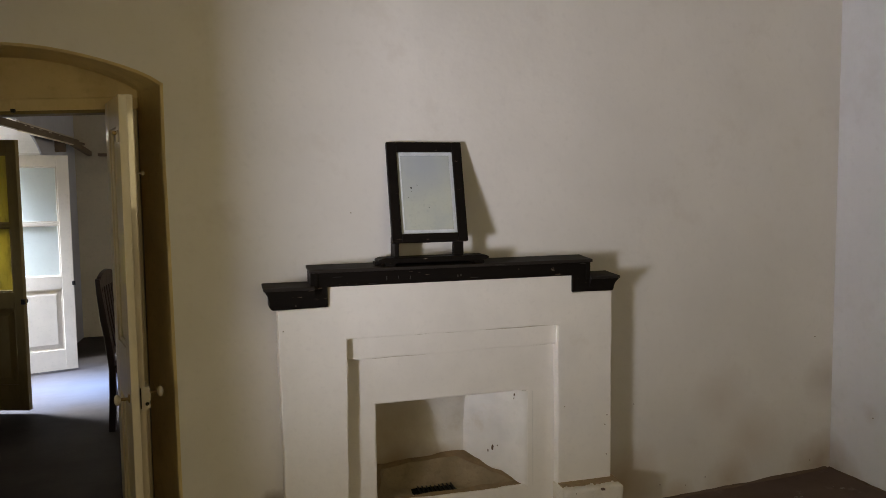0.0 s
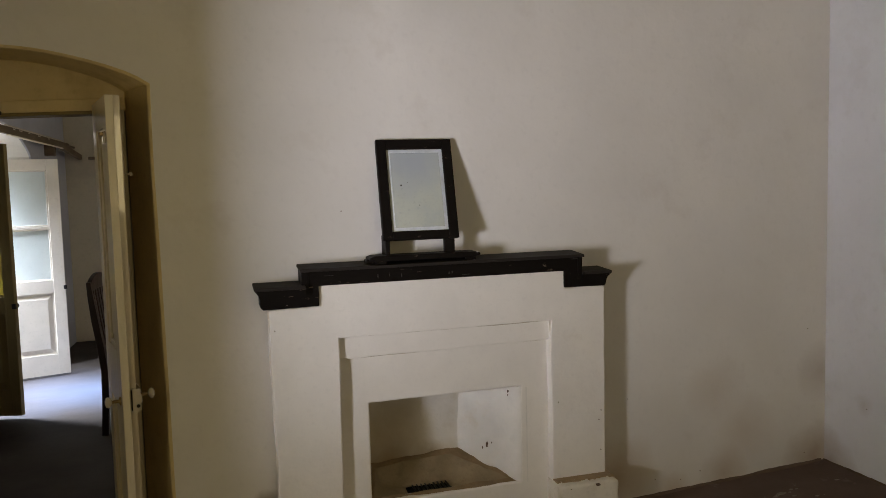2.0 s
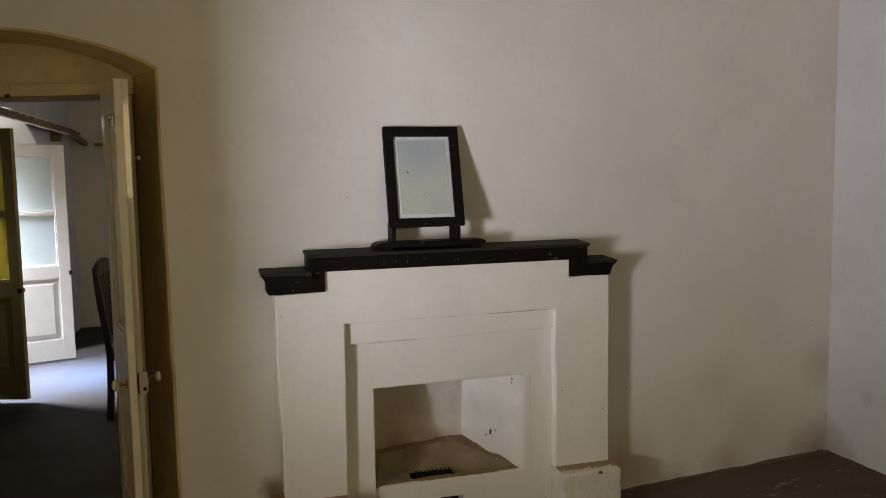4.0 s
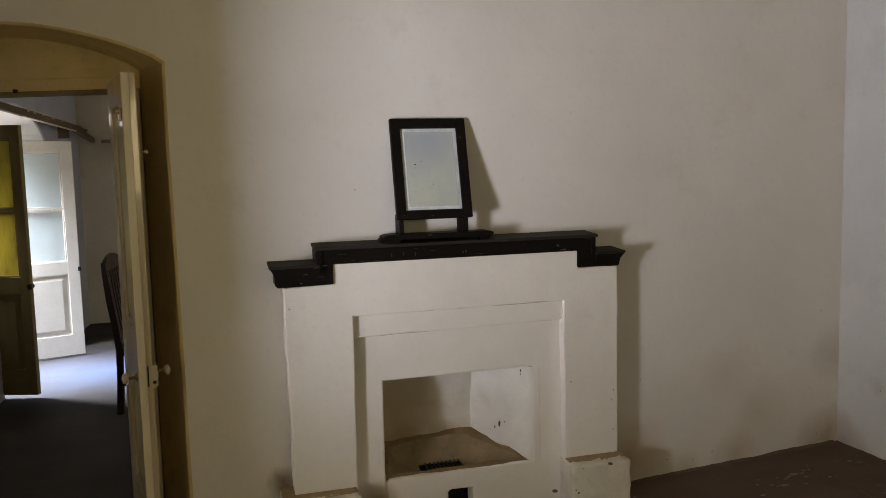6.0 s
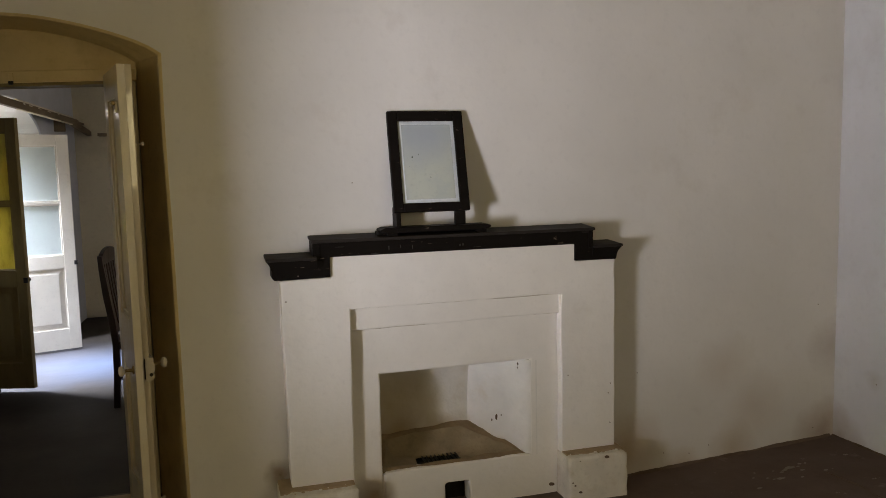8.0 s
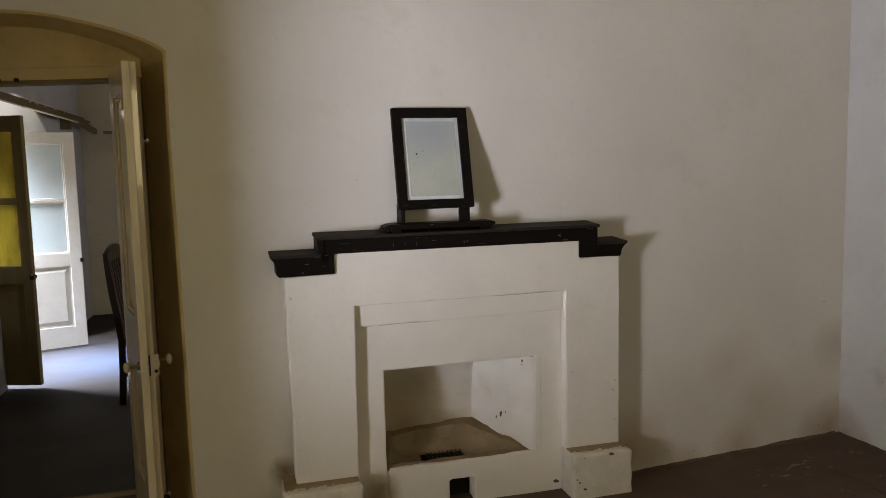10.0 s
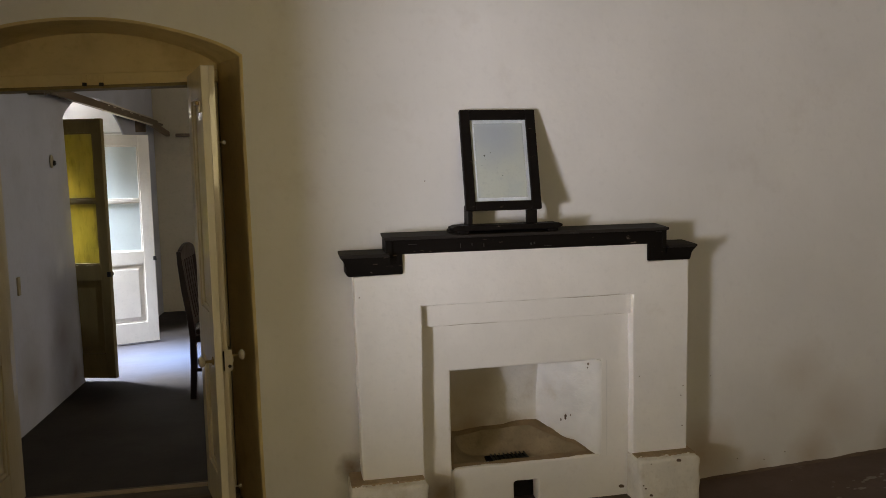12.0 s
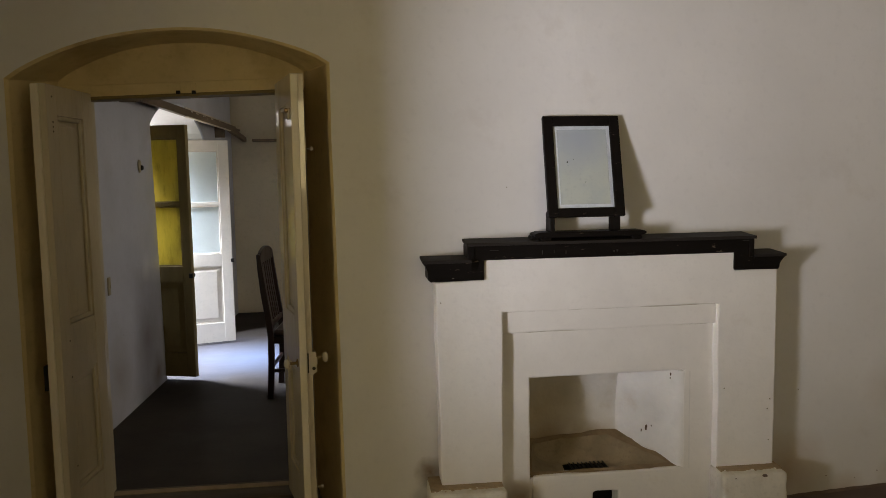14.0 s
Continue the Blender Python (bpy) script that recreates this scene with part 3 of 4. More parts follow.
for v in fb.verts:
    if v.co.y > 3.0:
        v.co += Vector((0.5, 1, 0.3)) * (0.009 * noise.noise(v.co * 5.0) + 0.011 * noise.noise(v.co * 13.0) + 0.005 * noise.noise(v.co * 31.0))
for f in fb.faces:
    f.smooth = True
for e in fb.edges:
    e.smooth = e.calc_face_angle(0) < 0.6
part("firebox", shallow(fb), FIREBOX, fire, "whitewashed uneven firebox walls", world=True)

hb = bmesh.new()
loops = []
for pts, z in (([(0.640, 2.943), (0.68, 3.27), (1.19, 3.29), (1.408, 2.943)], (0.169, 0.245, 0.268, 0.175)),
               ([(0.672, 2.985), (0.73, 3.215), (1.13, 3.235), (1.350, 2.985)], (0.180, 0.236, 0.256, 0.186)),
               ([(0.715, 3.000), (0.750, 3.190), (1.115, 3.205), (1.27, 3.000)], (0.162, 0.172, 0.175, 0.166)),
               ([(0.78, 3.012), (0.79, 3.16), (1.10, 3.17), (1.18, 3.012)], (0.150, 0.150, 0.150, 0.152)),
               ([(0.85, 3.02), (0.86, 3.13), (1.075, 3.13), (1.085, 3.02)], (0.146, 0.146, 0.146, 0.148))):
    ring = []
    for i in range(4):
        (xa, ya), (xb, yb) = pts[i], pts[(i + 1) % 4]
        for k in range(8):
            s = k / 8
            p = Vector((xa + (xb - xa) * s, ya + (yb - ya) * s, z[i] + (z[(i + 1) % 4] - z[i]) * s))
            p.z += 0.010 * noise.noise(p * 14)
            p.xy += Vector((noise.noise(p * 11 + Vector((3, 0, 0))), noise.noise(p * 11 + Vector((0, 9, 0))))) * (0.007 if len(loops) in (1, 2) else 0)
            ring.append(hb.verts.new(p))
    loops.append(ring)
rim = bmesh.new()
for n, (a, b) in enumerate(zip(loops, loops[1:])):
    for k in range(32):
        quad = (a[k], a[(k + 1) % 32], b[(k + 1) % 32], b[k])
        if n == 0:
            rim.faces.new([rim.verts.new(v.co) for v in quad]).smooth = True
        else:
            hb.faces.new(quad).smooth = True
bmesh.ops.remove_doubles(rim, verts=rim.verts, dist=0.0005)
for v in loops[0]:
    hb.verts.remove(v)
basin = part("hearth_basin", shallow(hb), CLAY, fire, "ash-dusted clay hearth basin", world=True)
part("basin_rim", shallow(rim), DIRT, basin, "brown clay rim", world=True)
part("grate_pit", boxed(0.84, 1.09, 3.01, 3.16, 0.10, 0.140, 0), DARK_HOLE, fire, world=True)



def crumbly(x0, x1, y0, y1, z0, z1):
    """A plastered block with rounded, knocked and uneven edges."""
    bm = boxed(x0, x1, y0, y1, z0, z1, 0.012, 2)
    bmesh.ops.subdivide_edges(bm, edges=[e for e in bm.edges if e.calc_length() > 0.05], cuts=9, use_grid_fill=True)
    for v in bm.verts:
        p = v.co
        edge = (p.z > z1 - 0.02) + (p.y < y0 + 0.02) + (p.x > x1 - 0.02 or p.x < x0 + 0.02)
        bite = 0.007 if edge >= 2 else 0.0028
        v.co += Vector((noise.noise(p * 17), noise.noise(p * 17 + Vector((5, 0, 0))), min(0.2, noise.noise(p * 15 + Vector((0, 7, 0)))))) * bite
    for f in bm.faces:
        f.smooth = True
    return bm


def dirt_bed(x0, x1, y0, y1, z):
    """A thin bed of dirt with a ragged front edge."""
    bm = bmesh.new()
    n = 26
    rows = []
    for k in range(n + 1):
        x = x0 + (x1 - x0) * k / n
        front = y0 + 0.012 * noise.noise((x * 22, 0.4, z)) + 0.006 * noise.noise((x * 70, 1.4, z))
        rows.append([bm.verts.new(p) for p in ((x, front, z - 0.004), (x, front + 0.004, z + 0.003), (x, y1, z + 0.005), (x, y1, z - 0.006))])
    for a, b in zip(rows, rows[1:]):
        for k in range(4):
            bm.faces.new((a[k], a[(k + 1) % 4], b[(k + 1) % 4], b[k]))
    bm.faces.new(rows[0])
    bm.faces.new(rows[-1])
    return bm


for x0, x1, z, y in ((0.164, 0.511, 0.176, 2.785), (1.545, 1.860, 0.183, 2.785)):
    pl = part("plinth", crumbly(x0, x1, y, 2.999, -0.07, z), PLINTH_WHITE, fire, "chipped whitewashed plinth block", world=True)
    part("dirty_top", dirt_bed(x0 + 0.006, x1 - 0.006, y + 0.046, 2.995, z + 0.002), LEDGE, pl, "bare dirty ledge", world=True)
    for k in range(9):
        cx = x0 + 0.02 + (x1 - x0 - 0.04) * ((k * 0.37 + x0) % 1.0)
        crumb = bmesh.new()
        bmesh.ops.create_icosphere(crumb, subdivisions=1, radius=0.004 + 0.0035 * ((k * 0.61) % 1), matrix=Matrix.Translation((cx, y + 0.030 + 0.03 * ((k * 0.43) % 1), z + 0.003)) @ Matrix.Diagonal((1.3, 1, 0.6, 1)))
        part("crumb", crumb, PLINTH_WHITE if k % 3 else LEDGE, pl, "loose crumb of plaster", world=True)

for x, y, z, r in ((1.743, 2.7825, 0.172, 0.011), (1.56, 2.7825, 0.062, 0.004), (1.572, 2.7825, 0.046, 0.005), (1.60, 2.7825, 0.010, 0.008), (1.60, 2.7825, 0.165, 0.003), (1.515, 2.9335, 0.005, 0.013), (0.30, 2.7825, 0.10, 0.004)):
    ch = lathe([(r, 0.0), (r * 0.9, 0.003)], "y", (0, 0, 0), 9)
    for v in ch.verts:
        v.co.x *= 1.2 + 0.6 * noise.noise(v.co * 90)
        v.co.z *= 0.75 + 0.6 * noise.noise(v.co * 70)
    ch.transform(Matrix.Translation((x, y, z)))
    part("chip", ch, GRIME, fire, "dark chip in the whitewash", world=True)

grate = thing("fire_grate", "small black iron bar grate set in the hearth", "grate", pose(0.976, 3.062, 0.150))
gb = boxed(-0.098, 0.098, -0.055, -0.047, 0.0, 0.010, 0.002)
part("front_bar", gb, IRON, grate)
part("back_bar", boxed(-0.098, 0.098, 0.047, 0.055, 0.0, 0.010, 0.002), IRON, grate)
for k in range(9):
    x = -0.086 + k * 0.0215
    part("bar", boxed(x - 0.0040, x + 0.0040, -0.056, 0.056, 0.004, 0.014, 0.002), IRON, grate)

# ---- mantel shelf ----
mantel = thing("mantel_shelf", "black-stained wooden mantel shelf with stepped wings", "mantel shelf", pose(1.015, 2.93, 1.12))
part("fascia", prism([(0.190, 1.126), (0.434, 1.130), (0.434, 1.219), (1.621, 1.220), (1.621, 1.139), (1.840, 1.136), (1.846, 1.150), (1.846, 1.205), (1.706, 1.205), (1.706, 1.286), (0.374, 1.284), (0.374, 1.210), (0.178, 1.210), (0.178, 1.138)], 2.874, 2.999, 0.003), BLACK_WOOD, mantel, world=True)


def pitched(bm, rise):
    """A board whose wall edge sits a little high."""
    for v in bm.verts:
        v.co.z += rise * (v.co.y - 2.84) / 0.16
    return bm


part("top_board", pitched(boxed(0.352, 1.718, 2.850, 2.999, 1.284, 1.298, 0.003), 0.012), DUSTY_BLACK, mantel, world=True)
part("riser", boxed(0.358, 0.390, 2.868, 2.998, 1.200, 1.286, 0.003), BLACK_WOOD, mantel, world=True)
part("riser", boxed(1.692, 1.715, 2.868, 2.998, 1.200, 1.287, 0.003), BLACK_WOOD, mantel, world=True)
for x0, x1, z, a, b in ((0.153, 0.374, 1.225, 1, 0), (1.713, 1.864, 1.213, 0, 1)):
    part("wing_board", pitched(boxed(x0, x1, 2.845, 2.999, z - 0.013, z, 0.003), 0.010), DUSTY_BLACK, mantel, world=True)
    steps = bmesh.new()
    for k in range(8):
        out = 0.018 * (1 - k / 8) ** 1.8
        box(steps, x0 + (0.024 - out if a else 0), x1 - (0.020 - out * 0.85 if b else 0), 2.870 - out, 2.876, z - 0.013 - 0.005 * (k + 1), z - 0.013 - 0.005 * k)
    for v in steps.verts:
        if a and v.co.x > x1 - 0.001 and v.co.y > 2.87:
            v.co.x += 0.04
    part("cove_moulding", steps, BLACK_WOOD, mantel, world=True)

# pale knocks on the black stain
for x0, x1, z, y, h in ((0.278, 0.339, 1.174, 2.8725, 0.0022), (0.250, 0.262, 1.189, 2.8725, 0.003), (0.270, 0.276, 1.188, 2.8725, 0.003), (0.284, 0.290, 1.187, 2.8725, 0.0025), (0.288, 0.296, 1.142, 2.8725, 0.003),
                        (1.218, 1.264, 1.291, 2.8485, 0.0025), (1.035, 1.042, 1.244, 2.8725, 0.010), (1.050, 1.057, 1.247, 2.8725, 0.010), (0.62, 0.655, 1.226, 2.8725, 0.0025), (0.70, 0.704, 1.247, 2.8725, 0.018), (0.755, 0.758, 1.25, 2.8725, 0.014),
                        (0.81, 0.814, 1.246, 2.8725, 0.016), (1.10, 1.14, 1.232, 2.8725, 0.002), (1.66, 1.70, 1.276, 2.8725, 0.003), (0.46, 0.50, 1.262, 2.8725, 0.002)):
    knock = boxed(x0, x1, y, y + 0.0025, z - h / 2, z + h / 2, 0.0005, 1)
    for v in knock.verts:
        v.co.z += 0.0015 * noise.noise(v.co * 60)
    part("scratch", knock, SCRATCH if h < 0.004 and x0 < 0.4 else FAINT_SCRATCH, mantel, "pale scratch", world=True)

# ---- toilet mirror ----
mirror = thing("table_mirror", "small dark wooden table mirror leaning back on a stand", "mirror", pose(0.918, 2.93, 1.298))
lean = Matrix.Translation((0.912, 2.884, 1.404)) @ Matrix.Rotation(radians(-13.2), 4, "X")
FW, FH, FR = 0.360, 0.472, 0.046


def leaned(bm):
    bm.transform(lean)
    return bm


part("frame_side", leaned(boxed(-FW / 2, -FW / 2 + FR, -0.013, 0.013, 0, FH, 0.003)), BLACK_WOOD, mirror, world=True)
part("frame_side", leaned(boxed(FW / 2 - FR, FW / 2, -0.013, 0.013, 0, FH, 0.003)), BLACK_WOOD, mirror, world=True)
part("frame_top", leaned(boxed(-FW / 2 + FR, FW / 2 - FR, -0.013, 0.013, FH - 0.047, FH, 0.003)), BLACK_WOOD, mirror, world=True)
part("frame_bottom", leaned(boxed(-FW / 2 + FR, FW / 2 - FR, -0.013, 0.013, 0, 0.040, 0.003)), BLACK_WOOD, mirror, world=True)
part("backboard", leaned(boxed(-FW / 2 + 0.01, FW / 2 - 0.01, 0.012, 0.018, 0.01, FH - 0.01, 0)), BLACK_WOOD, mirror, world=True)
gl = bmesh.new()
gx, gz0, gz1, bv = FW / 2 - FR + 0.002, 0.038, FH - 0.045, 0.019
outer = [gl.verts.new((x, -0.003, z)) for x, z in ((-gx, gz0), (gx, gz0), (gx, gz1), (-gx, gz1))]
inner = [gl.verts.new((x, -0.0052, z)) for x, z in ((-gx + bv, gz0 + bv), (gx - bv, gz0 + bv), (gx - bv, gz1 - bv), (-gx + bv, gz1 - bv))]
gl.faces.new(inner)
edge = bmesh.new()
for k in range(4):
    edge.faces.new([edge.verts.new(v.co) for v in (outer[k], outer[(k + 1) % 4], inner[(k + 1) % 4], inner[k])])
for v in outer:
    gl.verts.remove(v)
part("glass_bevel", leaned(edge), SILVER_EDGE, mirror, "pale bevelled glass edge", world=True)
glass = part("mirror_glass", leaned(gl), SILVER, mirror, "bevelled mirror glass with a painted bluish reflection and black spots", world=True)
for x, z, r in ((-0.075, 0.255, 0.004), (-0.045, 0.268, 0.002), (-0.073, 0.238, 0.0015), (0.005, 0.16, 0.0022), (-0.09, 0.21, 0.0015)):
    part("spot", leaned(lathe([(r, -0.0060), (r * 0.8, -0.0056)], "y", (x, 0, z), 10)), DARK_HOLE, glass, world=True)
part("post", boxed(0.746, 0.767, 2.896, 2.985, 1.325, 1.425, 0.003), BLACK_WOOD, mirror, world=True)
part("post", boxed(1.024, 1.076, 2.896, 2.914, 1.325, 1.425, 0.003), BLACK_WOOD, mirror, world=True)
part("base_board", prism([(0.700, 1.312), (1.150, 1.312), (1.192, 1.322), (1.192, 1.332), (1.175, 1.338), (0.690, 1.338), (0.666, 1.330), (0.666, 1.320)], 2.868, 2.975, 0.004), BLACK_WOOD, mirror, world=True)
for x in (0.695, 1.12):
    part("foot", boxed(x, x + 0.05, 2.87, 2.97, 1.298, 1.314, 0.004), BLACK_WOOD, mirror, world=True)
part("foot_block", boxed(0.655, 0.700, 2.905, 2.96, 1.299, 1.322, 0.006), BLACK_WOOD, mirror, world=True)

# ---- back room ----
def glazed_leaf(name, label, m, w, h, paint, pane, s):
    leaf = thing(name, label, "door", m, "outer double door")
    t = 0.044
    part("hinge_stile", boxed(0, s, -t / 2, t / 2, 0, h, 0.003), paint, leaf)
    part("meeting_stile", boxed(w - s, w, -t / 2, t / 2, 0, h, 0.003), paint, leaf)
    for a, b in ((0, 0.20), (0.79, 0.915), (h - 0.105, h)):
        part("rail", boxed(s, w - s, -t / 2 + 0.001, t / 2 - 0.001, a, b, 0.002), paint, leaf)
    part("glazing_bar", boxed(s, w - s, -0.016, 0.016, 1.408, 1.435, 0.003), paint, leaf)
    for a, b in ((0.915, 1.408), (1.435, h - 0.105)):
        pn = part("pane", boxed(s - 0.004, w - s + 0.004, -0.002, 0.002, a - 0.004, b + 0.004, 0), pane, leaf)
        bead = bmesh.new()
        for x0, x1, z0, z1 in ((s, s + 0.012, a, b), (w - s - 0.012, w - s, a, b), (s + 0.012, w - s - 0.012, a, a + 0.012), (s + 0.012, w - s - 0.012, b - 0.012, b)):
            box(bead, x0, x1, -0.014, 0.014, z0, z1, 0.003)
        part("glazing_bead", bead, paint, pn)
    pb = boxed(s - 0.004, w - s + 0.004, -0.006, 0.006, 0.195, 0.795, 0)
    for side in (-1, 1):
        field = bmesh.new()
        x0, x1, z0, z1 = s + 0.055, w - s - 0.055, 0.255, 0.735
        lo = [field.verts.new((x, side * 0.006, z)) for x, z in ((x0 - 0.04, z0 - 0.04), (x1 + 0.04, z0 - 0.04), (x1 + 0.04, z1 + 0.04), (x0 - 0.04, z1 + 0.04))]
        hi = [field.verts.new((x, side * 0.017, z)) for x, z in ((x0, z0), (x1, z0), (x1, z1), (x0, z1))]
        field.faces.new(hi)
        for k in range(4):
            field.faces.new((lo[k], lo[(k + 1) % 4], hi[(k + 1) % 4], hi[k]))
        part("raised_field", field, paint, leaf)
    part("panel", pb, paint, leaf)
    part("latch_plate", boxed(w - 0.018, w + 0.010, -0.030, -0.010, 0.82, 0.86, 0.003), IRON, leaf)
    part("latch_knob", lathe([(0.006, 0), (0.006, 0.03), (0.018, 0.034), (0.020, 0.045), (0.010, 0.054)], "y", (w - 0.035, 0.022, 0.835), 14), IRON, leaf)
    return leaf


glazed_leaf("outer_door_leaf", "drab brown outer door leaf with yellow glass panes, standing open", pose(-2.10, 5.99, 0.035, 0, 0, -18) @ Matrix.Diagonal((1, 1, 0.968, 1)), 0.727, 2.06, BROWN_PAINT, YELLOW_PANE, 0.070)
glazed_leaf("outer_door_leaf", "white painted outer door leaf with pale obscured panes, standing open", pose(-2.05, 7.02, 0.02, 0, 0, 17) @ Matrix.Diagonal((1, 1, 0.944, 1)), 0.765, 2.07, WHITE_PAINT, PALE_PANE, 0.100)

shelf = thing("wall_shelf", "long brown wooden plate shelf high on the walls", "shelf", pose(-1.50, 7.2, 2.15))


def shelf_run(a, b, y0, y1, z0, z1, bevel=0.003):
    """A board from a to b metres off the west wall, following it and dropping a little towards the far corner."""
    bm = boxed(a, b, y0, y1, z0, z1, bevel)
    for v in bm.verts:
        v.co.x += west_x(v.co.y)
        v.co.z -= 0.006 * (v.co.y - 5.2)
    return bm


part("board", shelf_run(0.0, 0.110, 5.02, 8.94, 2.178, 2.200), RAIL_WOOD, shelf, world=True)
part("lip", shelf_run(0.104, 0.122, 5.15, 8.60, 2.152, 2.212), RAIL_WOOD, shelf, world=True)
part("end_block", shelf_run(0.0, 0.104, 5.04, 5.085, 2.138, 2.1775), RAIL_WOOD, shelf, world=True)
# pale strip in place of doorway light catching the lower edge
part("lower_strip", shelf_run(0.100, 0.127, 6.42, 8.30, 2.142, 2.1515, 0.002), CREAM_EDGE, shelf, "pale strip coloured as the lit lower edge", world=True)
part("upper_strip", shelf_run(0.108, 0.128, 6.36, 8.30, 2.2125, 2.224, 0.002), SHELF_EDGE, shelf, "scuffed pale upper edge", world=True)
for y, w in ((6.55, 0.05), (6.72, 0.09), (7.0, 0.04), (7.32, 0.10), (7.7, 0.05)):
    part("worn_patch", shelf_run(0.1215, 0.1245, y, y + w, 2.197, 2.207, 0.001), SHELF_EDGE, shelf, "worn pale patch", world=True)
part("bracket", shelf_run(0.0, 0.10, 8.05, 8.085, 2.06, 2.177), RAIL_WOOD, shelf, world=True)
corner = bmesh.new()
ends = [[corner.verts.new((x + dx, y, z + dz)) for dx, dz in ((-0.03, 0.0), (0.012, 0.0), (0.012, h), (-0.03, h))] for x, y, z, h in ((-1.45, 8.30, 2.128, 0.060), (-1.36, 8.93, 2.035, 0.050))]
for k in range(4):
    corner.faces.new((ends[0][k], ends[0][(k + 1) % 4], ends[1][(k + 1) % 4], ends[1][k]))
corner.faces.new(ends[0])
corner.faces.new(ends[1])
part("corner_batten", corner, RAIL_WOOD, shelf, "brown batten dropping into the corner", world=True)
part("end_board", boxed(-1.27, 0.6, 8.80, 8.945, 2.030, 2.060, 0.003), RAIL_WOOD, shelf, world=True)

hook = thing("wall_plaque", "small oval dark metal wall hook plate", "hook", pose(west_x(5.40) + 0.003, 5.40, 1.708))
oval = lathe([(0.034, 0), (0.034, 0.006), (0.028, 0.012), (0.012, 0.014)], "x", (0, 0, 0), 20)
oval.transform(Matrix.Diagonal((1, 1.0, 1.4, 1)))
part("plate", oval, SWITCH, hook, "oval ivory back plate")
part("peg", lathe([(0.020, 0), (0.019, 0.012), (0.012, 0.020)], "x", (0.008, 0.012, -0.012), 14), IRON, hook, "dark peg")

sw = thing("light_switch", "narrow aged ivory switch plate on the wall", "switch", pose(west_x(4.64), 4.64, 0.928))
part("plate", boxed(0, 0.012, -0.022, 0.022, -0.058, 0.058, 0.004), SWITCH, sw)
part("toggle", boxed(0.011, 0.016, -0.006, 0.006, -0.012, 0.010, 0.002), SWITCH, sw)


def dining_chair(m):
    """Faces its own +x; back legs at x = 0."""
    ch = thing("dining_chair", "dark mahogany high-backed dining chair with a slatted back and leather seat", "chair", m)
    hw = 0.225
    prof = [(-0.015, 0.0), (0.0, 0.25), (0.004, 0.45), (-0.012, 0.62), (-0.038, 0.80), (-0.058, 0.98), (-0.066, 1.075)]
    for side in (-1, 1):
        part("back_stile", sweep([(x, side * hw, z) for x, z in prof], [(0.044, 0.036)] * 5 + [(0.036, 0.034), (0.028, 0.032)]), CHAIR_WOOD, ch)
        part("front_leg", sweep([(0.40, side * hw, 0.0), (0.40, side * hw, 0.468)], [(0.034, 0.034), (0.044, 0.044)]), CHAIR_WOOD, ch)
        part("seat_rail", boxed(0.02, 0.385, side * hw - 0.012, side * hw + 0.012, 0.415, 0.468, 0.004), CHAIR_WOOD, ch)
        part("stretcher", boxed(0.015, 0.39, side * hw - 0.009, side * hw + 0.009, 0.20, 0.225, 0.003), CHAIR_WOOD, ch)
    crest = bmesh.new()
    pts = [(-hw - 0.012, 1.01), *[(-hw - 0.012 + (2 * hw + 0.024) * k / 12, 1.065 + 0.055 * math.sin(math.pi * k / 12) ** 0.7) for k in range(13)], (hw + 0.012, 1.01)]
    prism(pts, -0.014, 0.014, 0.004, crest)
    crest.transform(Matrix.Translation((-0.062, 0, 0)) @ Matrix.Rotation(radians(90), 4, "Z"))
    part("crest_rail", crest, CHAIR_WOOD, ch)
    for k in range(5):
        y = -0.14 + 0.07 * k
        part("slat", sweep([(x + 0.002, y, z) for x, z in [(0.0, 0.55), *prof[3:6], (-0.062, 1.05)]], [(0.012, 0.040)] * 5), CHAIR_WOOD, ch)
    part("lower_rail", boxed(-0.012, 0.012, -hw, hw, 0.535, 0.575, 0.004), CHAIR_WOOD, ch)
    part("back_rail", boxed(-0.008, 0.014, -hw, hw, 0.415, 0.468, 0.004), CHAIR_WOOD, ch)
    part("front_rail", boxed(0.385, 0.412, -hw, hw, 0.415, 0.468, 0.004), CHAIR_WOOD, ch)
    part("back_stretcher", boxed(-0.008, 0.010, -hw, hw, 0.225, 0.252, 0.003), CHAIR_WOOD, ch)
    seat = boxed(0.022, 0.425, -hw - 0.012, hw + 0.012, 0.468, 0.515, 0.018, 4)
    part("seat", seat, LEATHER, ch, "dark padded leather seat")
    return ch


dining_chair(pose(-0.738, 5.352, 0, 0, 0, -5) @ Matrix.Diagonal((1, 1, 0.985, 1)))


# ragged grime where the walls meet the floor
def grime(name, length, place):
    bm = bmesh.new()
    n = int(length / 0.025)
    lo, hi = [], []
    for k in range(n + 1):
        d = length * k / n
        h = 0.006 + 0.010 * max(0, noise.noise((d * 5, 3.3, 1)) + 0.2) + 0.004 * noise.noise((d * 23, 1.3, 4))
        w = 0.016 + 0.02 * max(0, noise.noise((d * 7, 8.3, 2)))
        lo.append(bm.verts.new(place(d, w, 0.0)))
        hi.append(bm.verts.new(place(d, 0.003, max(0.003, h))))
    for k in range(n):
        bm.faces.new((lo[k], lo[k + 1], hi[k + 1], hi[k]))
    structure(name, bm, GRIME, "ragged brown grime along the foot of the wall", "grime")


grime("trim_north", 1.40, lambda d, w, h: (1.86 + d, 3.0 - w, h + floor_z(1.86 + d, 2.97) - 0.006 * (h == 0)))
grime("trim_east", 2.4, lambda d, w, h: (EAST - w, 3.0 - d, h + floor_z(3.25, 3.0 - d) - 0.006 * (h == 0)))

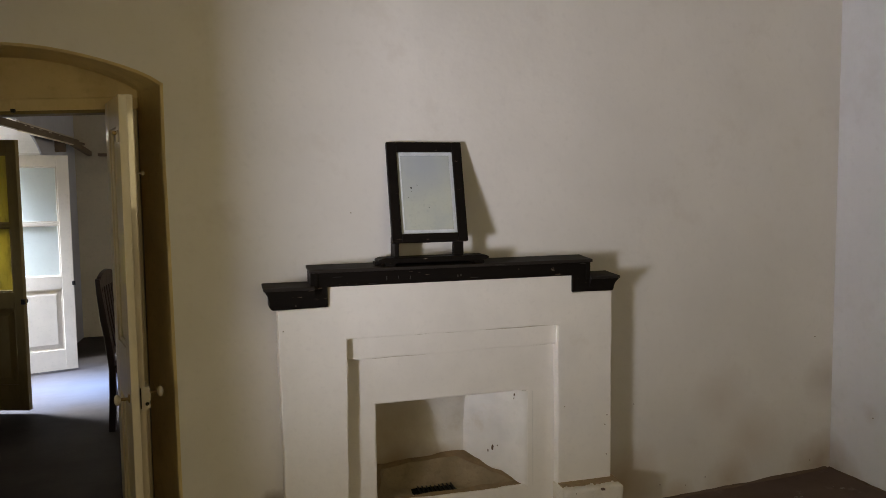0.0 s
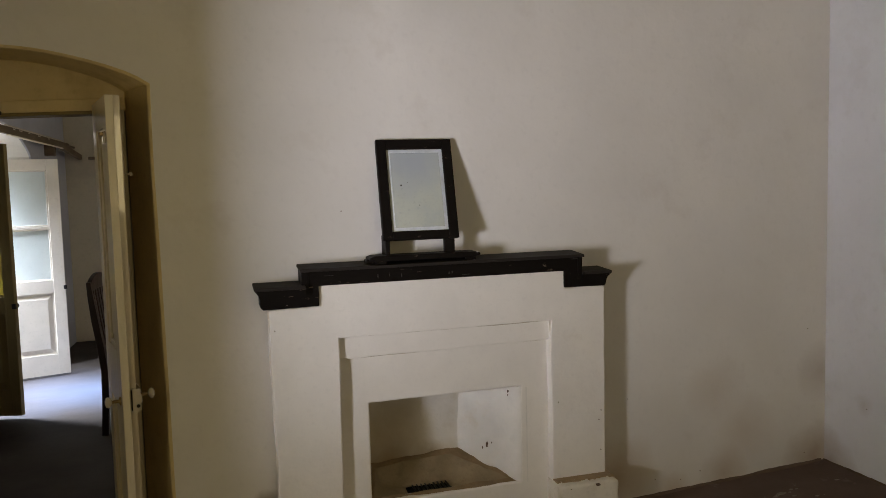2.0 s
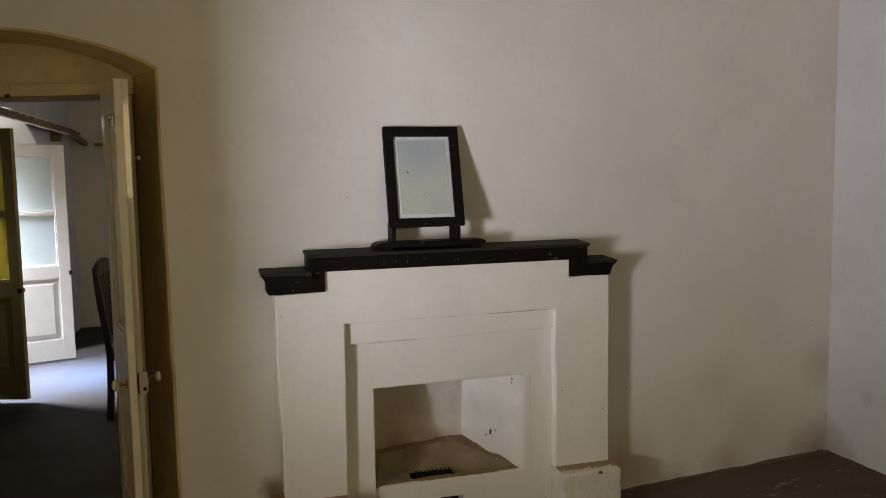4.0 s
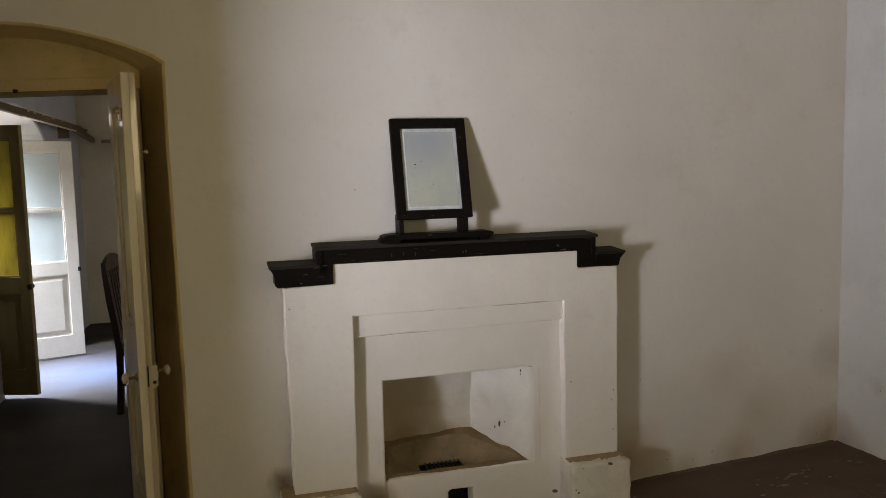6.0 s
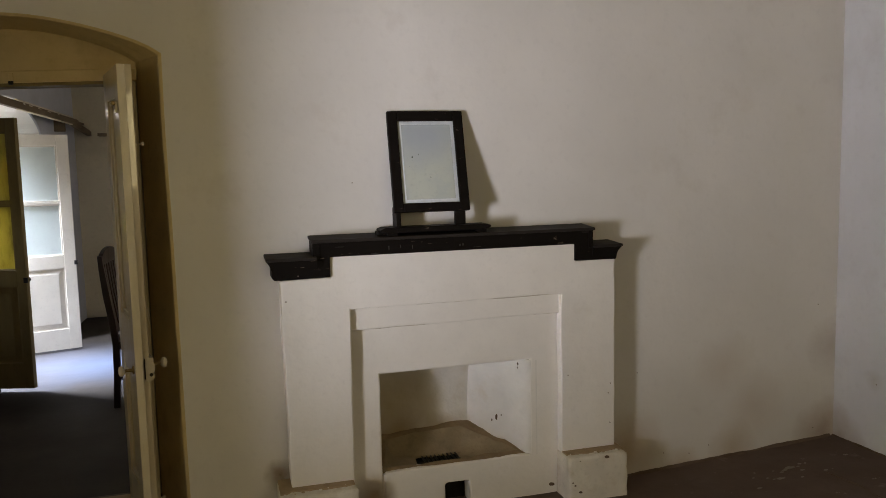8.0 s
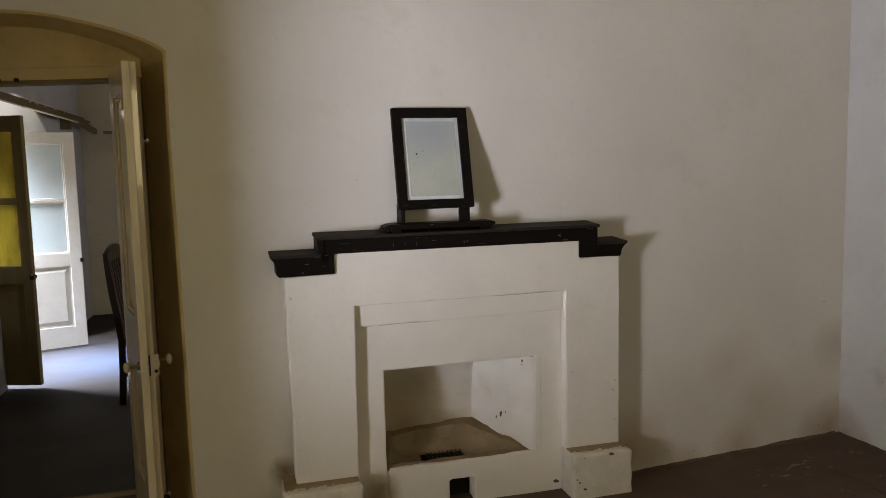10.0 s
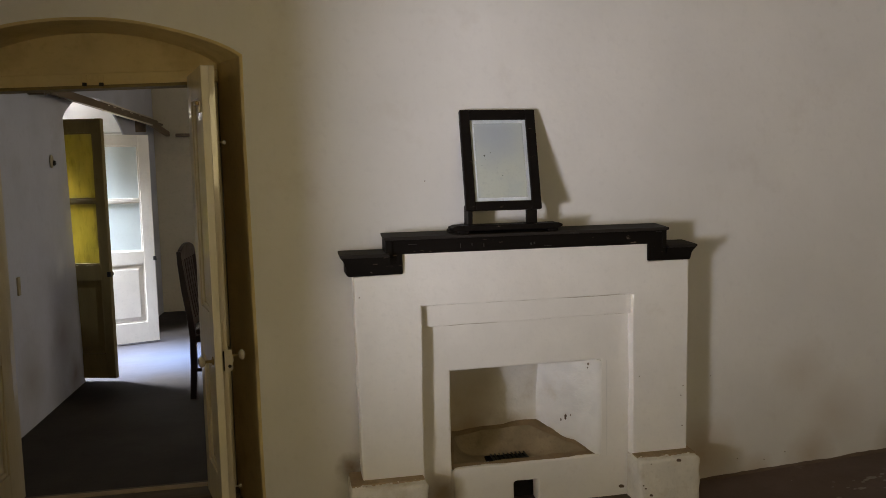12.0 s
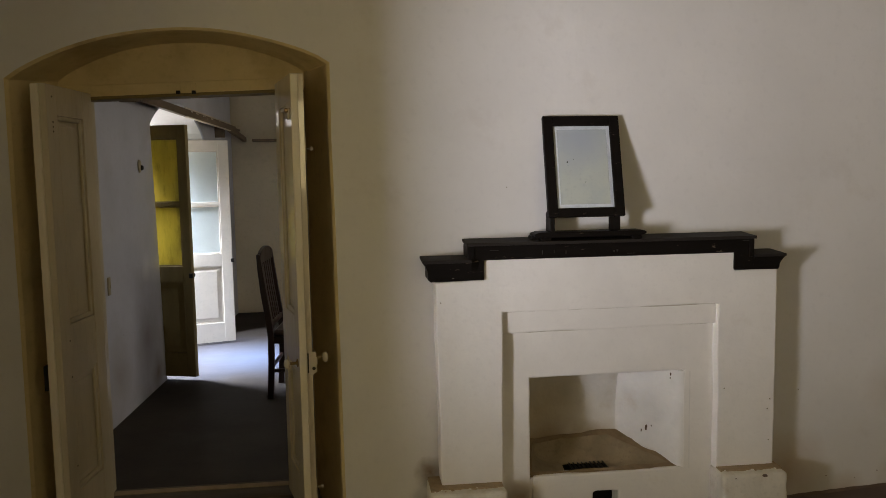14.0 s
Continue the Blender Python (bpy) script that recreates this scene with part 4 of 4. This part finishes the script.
for x, y, r in ((2.762, 2.72, 0.032), (2.72, 2.705, 0.016), (2.69, 2.69, 0.012), (2.635, 2.63, 0.026), (2.60, 2.635, 0.009), (2.80, 2.67, 0.014), (2.84, 2.74, 0.012), (2.87, 2.735, 0.008), (2.58, 2.66, 0.010), (2.81, 2.715, 0.010), (2.90, 2.62, 0.012), (2.66, 2.72, 0.008), (2.47, 2.58, 0.016), (2.52, 2.69, 0.008), (2.74, 2.60, 0.009)):
    sp = bmesh.new()
    pts = [sp.verts.new((x + r * 0.9 * math.cos(a) * (1 + 0.6 * noise.noise((math.cos(a) * 2, math.sin(a) * 2, x * 9))), y + r * 0.38 * math.sin(a) * (1 + 0.6 * noise.noise((math.cos(a) * 2, math.sin(a) * 2, y * 9))), floor_z(x, y) + 0.004)) for a in [2 * math.pi * k / 14 for k in range(14)]]
    top = sp.faces.new(pts)
    made = bmesh.ops.extrude_face_region(sp, geom=[top])
    bmesh.ops.translate(sp, verts=[v for v in made["geom"] if isinstance(v, bmesh.types.BMVert)], vec=(0, 0, -0.014))
    part("paint_splash", sp, SPLASH, floor, "pale dried whitewash splash")

crack = bmesh.new()
edges = []
for k in range(25):
    f = k / 24
    x, y = 2.885 + 0.05 * f + 0.02 * noise.noise((f * 6, 2.2, 0)), 2.60 - 0.75 * f
    w = 0.0014 * (1 - abs(2 * f - 1)) + 0.0004
    edges.append([crack.verts.new((xx, y, floor_z(xx, y) + 0.004 + dz)) for xx, dz in ((x - w, 0), (x + w, 0), (x + w, -0.012), (x - w, -0.012))])
for a, b in zip(edges, edges[1:]):
    for k in range(4):
        crack.faces.new((a[k], a[(k + 1) % 4], b[(k + 1) % 4], b[k]))
part("crack", crack, GRIME, floor, "dark crack in the cement")

for x, y, z, r in ((1.2905, 3.112, 0.320, 0.013), (1.274, 3.135, 0.30, 0.008), (1.255, 3.165, 0.305, 0.006), (1.305, 3.085, 0.338, 0.004), (1.338, 2.930, 0.640, 0.006), (1.336, 2.930, 0.622, 0.004)):
    pit = bmesh.new()
    bmesh.ops.create_icosphere(pit, subdivisions=1, radius=r, matrix=Matrix.Translation((x, y, z)) @ Matrix.Diagonal((0.7, 0.5, 1.4, 1)))
    part("soot_pit", shallow(pit) if y > 3 else pit, GRIME, fire, "small black pit", world=True)

# ---- small marks: nails and chips on the walls ----
def nail(x, y, z, axis, r=0.003):
    nl = thing("nail", "small rusty nail head in the plaster", "nail", pose(x, y, z), "nails in the walls")
    part("head", lathe([(r * 0.6, 0.0), (r, -0.002), (r * 0.8, -0.005)], axis, (0, 0, 0), 10), NAIL, nl)


for x, z in ((2.03, 0.513), (3.159, 0.797), (0.565, 1.543), (2.19, 0.06), (3.145, 0.09), (2.345, 0.04), (2.466, 0.071)):
    nail(x, W, z, "y")
for x, z in ((1.584, 0.572), (1.815, 0.509), (1.803, 0.461), (1.812, 0.308), (0.235, 1.03)):
    nail(x, 2.885, z, "y", 0.003)
nail(EAST, 2.701, 0.403, "x")
nail(west_x(4.88), 4.88, 0.562, "x", 0.005)
